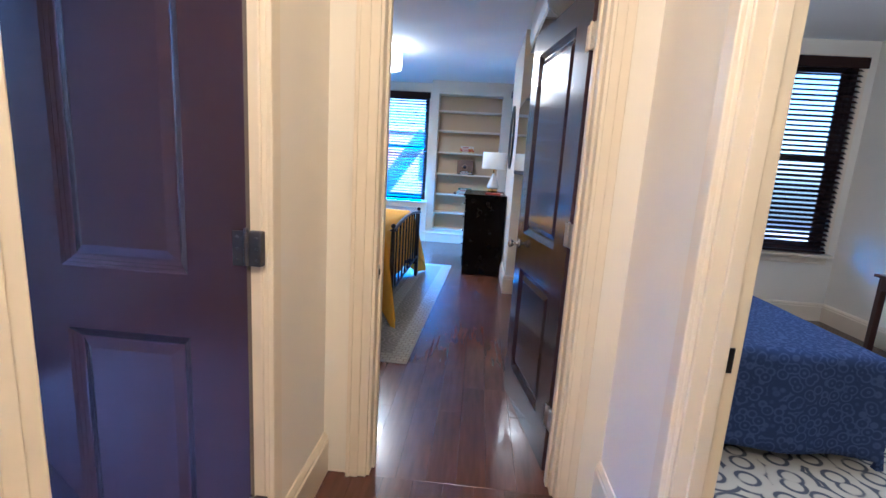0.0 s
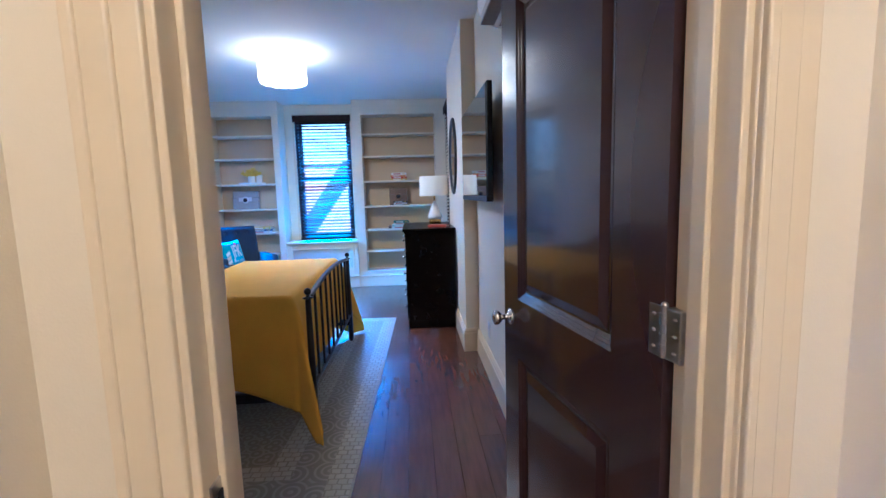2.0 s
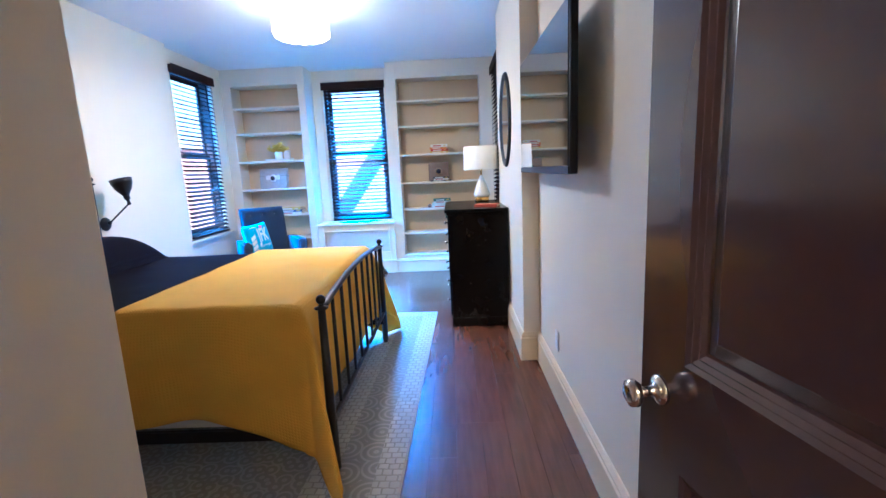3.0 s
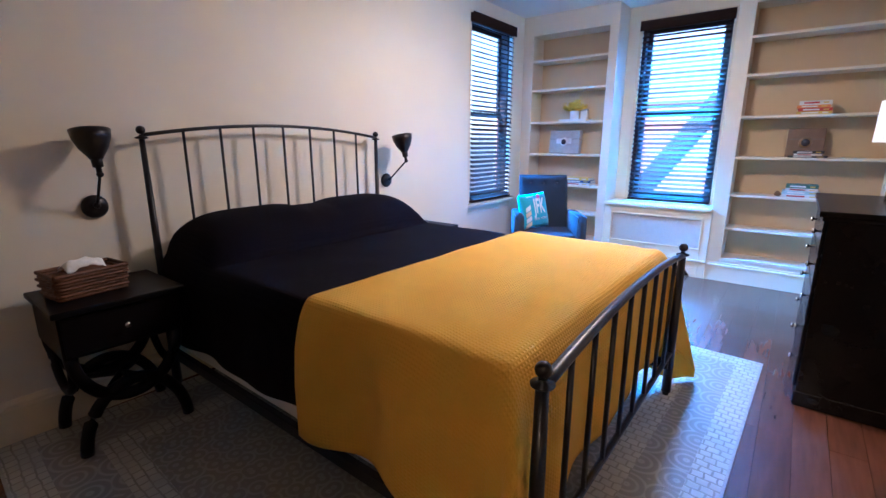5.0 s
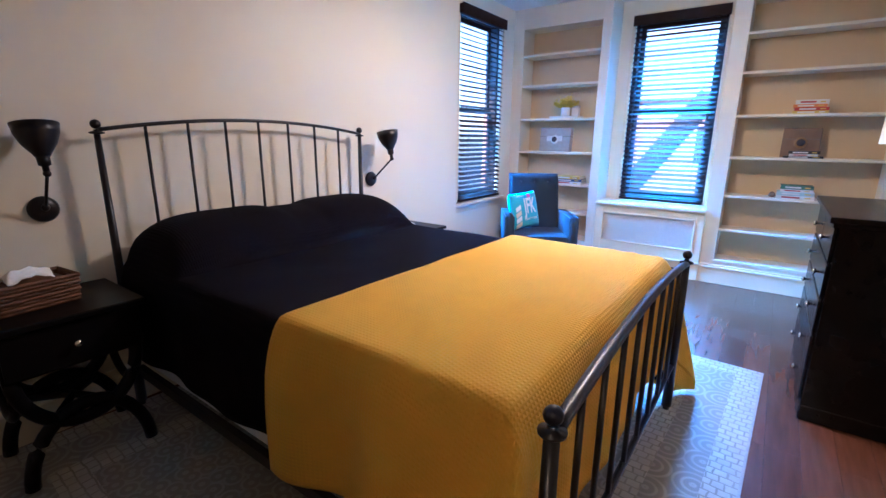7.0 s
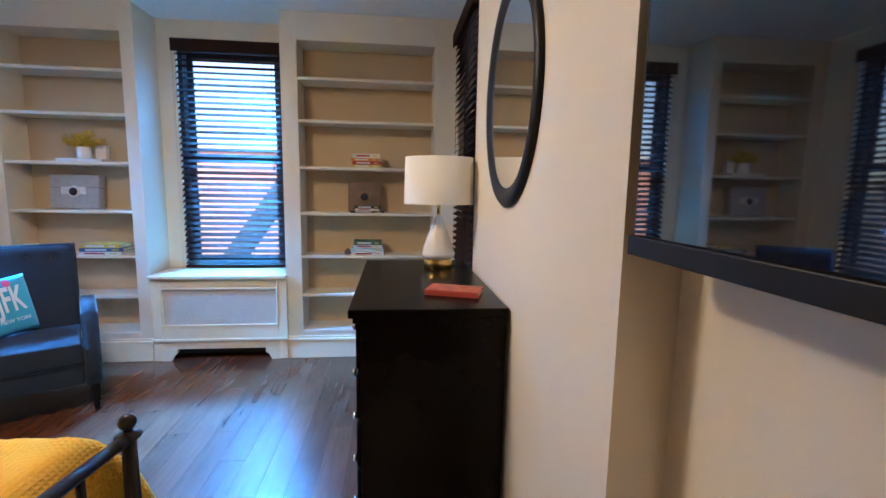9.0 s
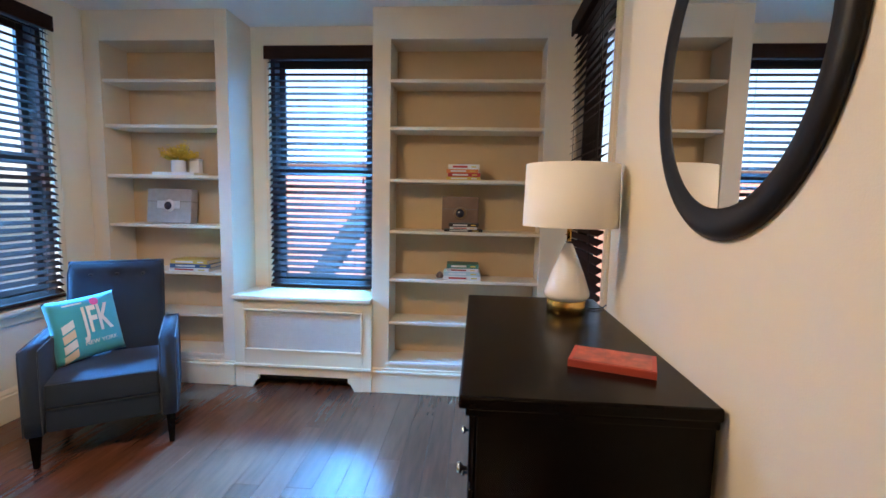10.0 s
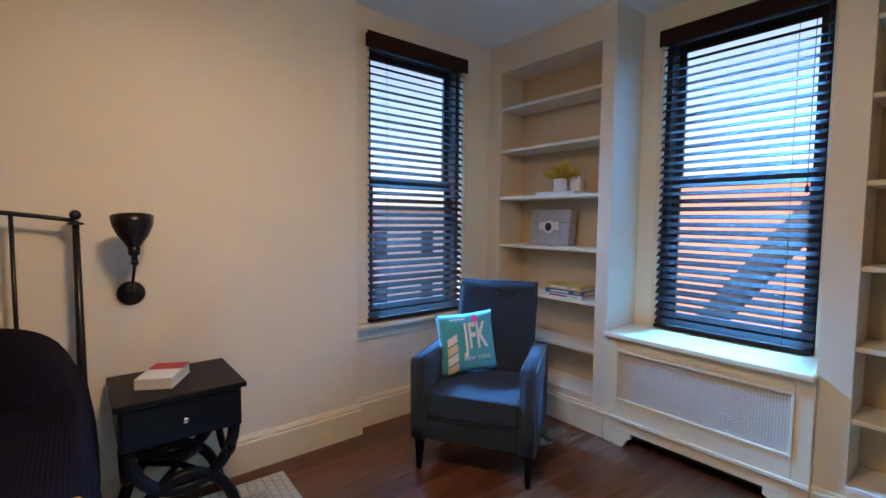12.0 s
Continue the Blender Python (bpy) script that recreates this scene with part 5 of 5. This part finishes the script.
t = thing("flower_vase", pose(-2.47, YS - 0.01, S1 + 0.022), "white ceramic pot with dried yellow flowers", "vase")
part("pot", turned([(0, 0), (0.046, 0), (0.051, 0.008), (0.052, 0.092), (0.047, 0.094), (0.045, 0.02), (0, 0.018)], 28), CERAMIC, t, "", True)
fl = bmesh.new()
rnd = random.Random(5)
for k in range(60):
    a, e = rnd.uniform(0, 2 * math.pi), rnd.uniform(0.15, 1.3)
    ln2 = rnd.uniform(0.09, 0.18)
    tip = Vector((math.cos(a) * math.sin(e) * ln2 * 1.0, math.sin(a) * math.sin(e) * ln2 * 0.55, 0.085 + math.cos(e) * ln2 * 0.72))
    tube([(0.012 * math.cos(a), 0.012 * math.sin(a), 0.05), tuple(tip * 0.6 + Vector((0, 0, 0.04))), tuple(tip)], 0.002, 5, fl)
    for q in range(16):
        c = tip * rnd.uniform(0.72, 1.0) + Vector((rnd.gauss(0, 0.012), rnd.gauss(0, 0.010), 0.02 + rnd.gauss(0, 0.009)))
        d = Vector((rnd.gauss(0, 1), rnd.gauss(0, 1), rnd.gauss(0, 0.6))).normalized() * rnd.uniform(0.010, 0.021)
        w = d.orthogonal().normalized() * 0.005
        fl.faces.new([fl.verts.new(c + v) for v in (-d, w, d, -w)])
part("flower_spray", fl, YELLOWFLOWER, t, "dried mustard-yellow flower sprigs")
t = thing("candle_box", pose(-2.375, YS + 0.06, S1 + 0.022), "small white square ceramic box", "ornament")
part("body", box(-0.04, -0.028, 0, 0.04, 0.028, 0.10, 0.006), CERAMIC, t)
part("lid", box(-0.042, -0.03, 0.10, 0.042, 0.03, 0.112, 0.004), CERAMIC, t)


def stone_box(m, w, h, mat, ring, core, label):
    t = thing("decor_box", m, label, "ornament")
    part("body", box(-w / 2, -0.04, 0, w / 2, 0.04, h, 0.006), mat, t)
    part("lid_line", box(-w / 2 - 0.001, -0.0415, h * 0.62, w / 2 + 0.001, 0.041, h * 0.635), plain("box_seam", tuple(0.5 * c for c in (0.3, 0.28, 0.27))), t)
    part("stone_ring", turned([(0, 0), (0.050, 0), (0.048, 0.008), (0.034, 0.012), (0, 0.012)], 30, None, pose(0, -0.04, h * 0.5, 90)), ring, t, "", True)
    part("stone_core", turned([(0, 0), (0.033, 0), (0.029, 0.006), (0, 0.008)], 26, None, pose(0, -0.051, h * 0.5, 90)), core, t, "", True)
    return t


bx = stone_box(pose(-2.60, 8.93, S2, -6, 0, -4), 0.385, 0.272, GREYBOX, PALESTONE, AGATE, "grey linen box with a dark agate clasp")
part("pale_wing", box(-0.10, -0.047, 0.115, 0.095, -0.041, 0.175, 0.02), PALESTONE, bx)
stone_box(pose(-0.29, 8.92, S2, -6, 0, 0), 0.275, 0.255, BROWNBOX, plain("bronze_ring", (0.24, 0.15, 0.08), 0.35), AGATE, "brown lacquered box with a bronze medallion")


def stack(x, z, items, label, depth=8.86):
    for k, (w, d, h, cov, dx, rot) in enumerate(items):
        bars = ((-w * 0.36, w * 0.12, h * 0.3, h * 0.7, WHITEC if cov is not WHITEC else REDC), (w * 0.24, w * 0.4, h * 0.35, h * 0.65, YELLOWC if cov is not YELLOWC else WHITEC))
        b = book("book", pose(x + dx, depth, z, 0, 0, rot), w, d, h, cov, label[k])
        tagged(b, group="books on the shelves")
        for x0, x1, z0, z1, mt in bars:
            part("spine_print", box(x0, -d / 2 - 0.0015, z0, x1, -d / 2, z1), mt, b)
        z += h


stack(-0.27, S1, [(0.245, 0.15, 0.024, YELLOWC, 0, 0), (0.235, 0.15, 0.028, REDC, 0.004, 2), (0.23, 0.14, 0.026, ORANGEC, -0.006, -2), (0.225, 0.14, 0.036, WHITEC, 0.002, 1)],
      ["yellow book at the bottom of a stack", "red book in a stack of books", "orange book in a stack of books", "white book on top of a stack"])
stack(-0.26, S2, [(0.28, 0.09, 0.018, BLACKC, 0, 0), (0.20, 0.09, 0.018, WHITEC, 0, 1), (0.22, 0.09, 0.026, BLACKC, 0.004, -1)],
      ["wide black book lying on a shelf", "white book between two black books", "black book on top of a stack"], 8.82)
stack(-0.26, S3, [(0.275, 0.16, 0.03, WHITEC, 0, 0), (0.27, 0.16, 0.032, TEALC, -0.004, 1), (0.235, 0.15, 0.024, WHITEC, 0.003, -1), (0.235, 0.15, 0.034, GREENC, 0, 2)],
      ["white book at the bottom of a stack", "pale teal book in a stack", "white book below a green book", "dark green book on top of a stack"])
stack(-2.36, S3, [(0.33, 0.19, 0.028, WHITEC, 0, -3), (0.32, 0.19, 0.03, NAVYC, 0.004, 2), (0.30, 0.18, 0.03, YELLOWC, -0.004, -2)],
      ["white book behind the armchair", "navy book in a stack behind the armchair", "yellow book on a stack behind the armchair"])
t = thing("shell_ornament", pose(-0.43, 8.84, S3), "small brown shell ornament on a shelf", "ornament")
part("shell", turned([(0, 0), (0.022, 0.004), (0.03, 0.02), (0.02, 0.04), (0.008, 0.05), (0, 0.054)], 18), BROWNBOX, t, "", True)

# ---- guest room ----
t = thing("guest_bed", pose(1.47, 3.98, 0), "guest bed under a navy brocade bedspread", "bed")
part("mattress", box(-0.57, -1.08, 0.12, 0.57, 1.0, 0.56, 0.04), SKIRT, t)
q = bmesh.new()
nx, ny = 40, 60
gr = []
for i in range(nx + 1):
    row = []
    for j in range(ny + 1):
        sx, sy = -1.1 + 2.2 * i / nx, -1.62 + 2.75 * j / ny
        dx, dy = max(0, abs(sx) - 0.585), max(0, -1.10 - sy)
        hang = math.hypot(dx, dy)
        x = max(-0.585, min(0.585, sx)) + (math.copysign(dx / hang, sx) * (0.02 + 0.02 * math.sin(sy * 12)) * min(1, hang * 6) if hang else 0)
        y = max(-1.10, sy) - (dy / hang * (0.02 + 0.02 * math.sin(sx * 12)) * min(1, hang * 6) if hang else 0)
        row.append(q.verts.new((x, y, max(0.035, 0.60 - hang + 0.004 * noise.noise(Vector((sx * 4, sy * 4, 1)))))))
    gr.append(row)
for i in range(nx):
    for j in range(ny):
        q.faces.new((gr[i][j], gr[i + 1][j], gr[i + 1][j + 1], gr[i][j + 1]))
bmesh.ops.recalc_face_normals(q, faces=q.faces[:])
bmesh.ops.solidify(q, geom=q.faces[:], thickness=0.008)
tagged(link("bedspread", q, QUILTBLUE, None, "", True), "navy blue brocade bedspread hanging to the rug", "bedspread").location = (1.47, 3.98, 0)
t = thing("guest_rug", pose(2.05, 3.5, 0), "cream rug with a navy scroll pattern", "rug")
part("woven_field", box(-1.25, -1.7, 0, 0.95, 1.55, 0.012, 0.004), GUESTRUG, t)
t = thing("writing_desk", pose(3.40, 3.90, 0), "dark mahogany writing desk against the wall", "desk")
part("desktop", box(-0.27, -0.6, 0.735, 0.29, 0.5, 0.76, 0.005), DARKMAHOGANY, t)
part("drawer_front", box(-0.25, -0.55, 0.64, -0.235, 0.45, 0.735, 0.004), DARKMAHOGANY, t)
part("apron", box(-0.235, -0.55, 0.64, 0.27, 0.45, 0.735), DARKMAHOGANY, t)
for x in (-0.225, 0.26):
    for y in (-0.55, 0.45):
        part("leg", box(x - 0.022, y - 0.022, 0, x + 0.022, y + 0.022, 0.735, 0.004), DARKMAHOGANY, t)
t = thing("desk_chair", pose(3.06, 3.60, 0.0, 0, 0, -80), "dark wooden chair with a curved back and grey seat", "chair")
part("seat", box(-0.21, -0.2, 0.43, 0.21, 0.22, 0.475, 0.02, None, 3), GREYSEAT, t, "grey cloth seat", True)
part("backrest", tube([(-0.24, -0.12, 0.74), (-0.19, -0.24, 0.75), (0, -0.28, 0.755), (0.19, -0.24, 0.75), (0.24, -0.12, 0.74)], 0.013, 12, None, None, 6.0), DARKMAHOGANY, t, "curved dark wooden backrest", True)
for x in (-0.19, 0.19):
    part("back_post", tube([(x, -0.19, 0.43), (x * 1.05, -0.235, 0.74)], 0.014, 10), DARKMAHOGANY, t)
    part("back_leg", tube([(x, -0.19, 0.45), (x * 1.1, -0.25, 0.0)], 0.018, 10, None, 0.012), DARKMAHOGANY, t)
    part("front_leg", tube([(x, 0.19, 0.45), (x * 1.1, 0.21, 0.0)], 0.018, 10, None, 0.012), DARKMAHOGANY, t)
part("seat_rail", box(-0.2, -0.19, 0.40, 0.2, 0.2, 0.43, 0.005), DARKMAHOGANY, t)
t = thing("glass_paperweight", pose(3.40, 4.05, 0.76), "small pale glass object on the desk", "ornament")
part("dome", turned([(0, 0), (0.04, 0), (0.042, 0.02), (0.03, 0.045), (0, 0.055)], 24), CERAMIC, t, "", True)

# ---- floor planks ----
rnd = random.Random(11)
PW = 0.135
PLANKS = {}


def plank_mesh(ln):
    if ln not in PLANKS:
        bm = bmesh.new()
        g, b = 0.0003, 0.0007
        w = PW
        lo = [bm.verts.new((x, y, -0.0135)) for x, y in ((g, g), (w - g, g), (w - g, ln - g), (g, ln - g))]
        mid = [bm.verts.new((x, y, -b)) for x, y in ((g, g), (w - g, g), (w - g, ln - g), (g, ln - g))]
        top = [bm.verts.new((x, y, 0)) for x, y in ((g + b, g + b), (w - g - b, g + b), (w - g - b, ln - g - b), (g + b, ln - g - b))]
        for p, q in ((lo, mid), (mid, top)):
            for i in range(4):
                bm.faces.new((p[i], p[(i + 1) % 4], q[(i + 1) % 4], q[i]))
        bm.faces.new(top)
        bm.normal_update()
        me = bpy.data.meshes.new("plank")
        bm.to_mesh(me)
        bm.free()
        me.materials.append(PLANK)
        PLANKS[ln] = me
    return PLANKS[ln]


def lay(x0, x1, y0, y1):
    """Lays planks along y; each course starts with a cut length."""
    k = 0
    x = x0
    while x < x1 - 0.01:
        y = y0
        first = True
        while y < y1 - 0.01:
            ln = rnd.choice((0.6, 0.9, 1.2) if first else (1.2, 1.5, 1.8, 2.1))
            first = False
            if y + ln > y1:
                ln = round(y1 - y, 3)
            if ln > 0.05:
                ob = new("plank", plank_mesh(ln))
                ob.parent = floor
                ob.location = (x, y, rnd.uniform(-0.0003, 0.0))
            y += ln
        x += PW
        k += 1


lay(-3.25, 0.50, 2.46, 9.0)
lay(-0.74, 0.74, -0.6, 2.46)
lay(0.74, 3.72, 0.6, 5.6)
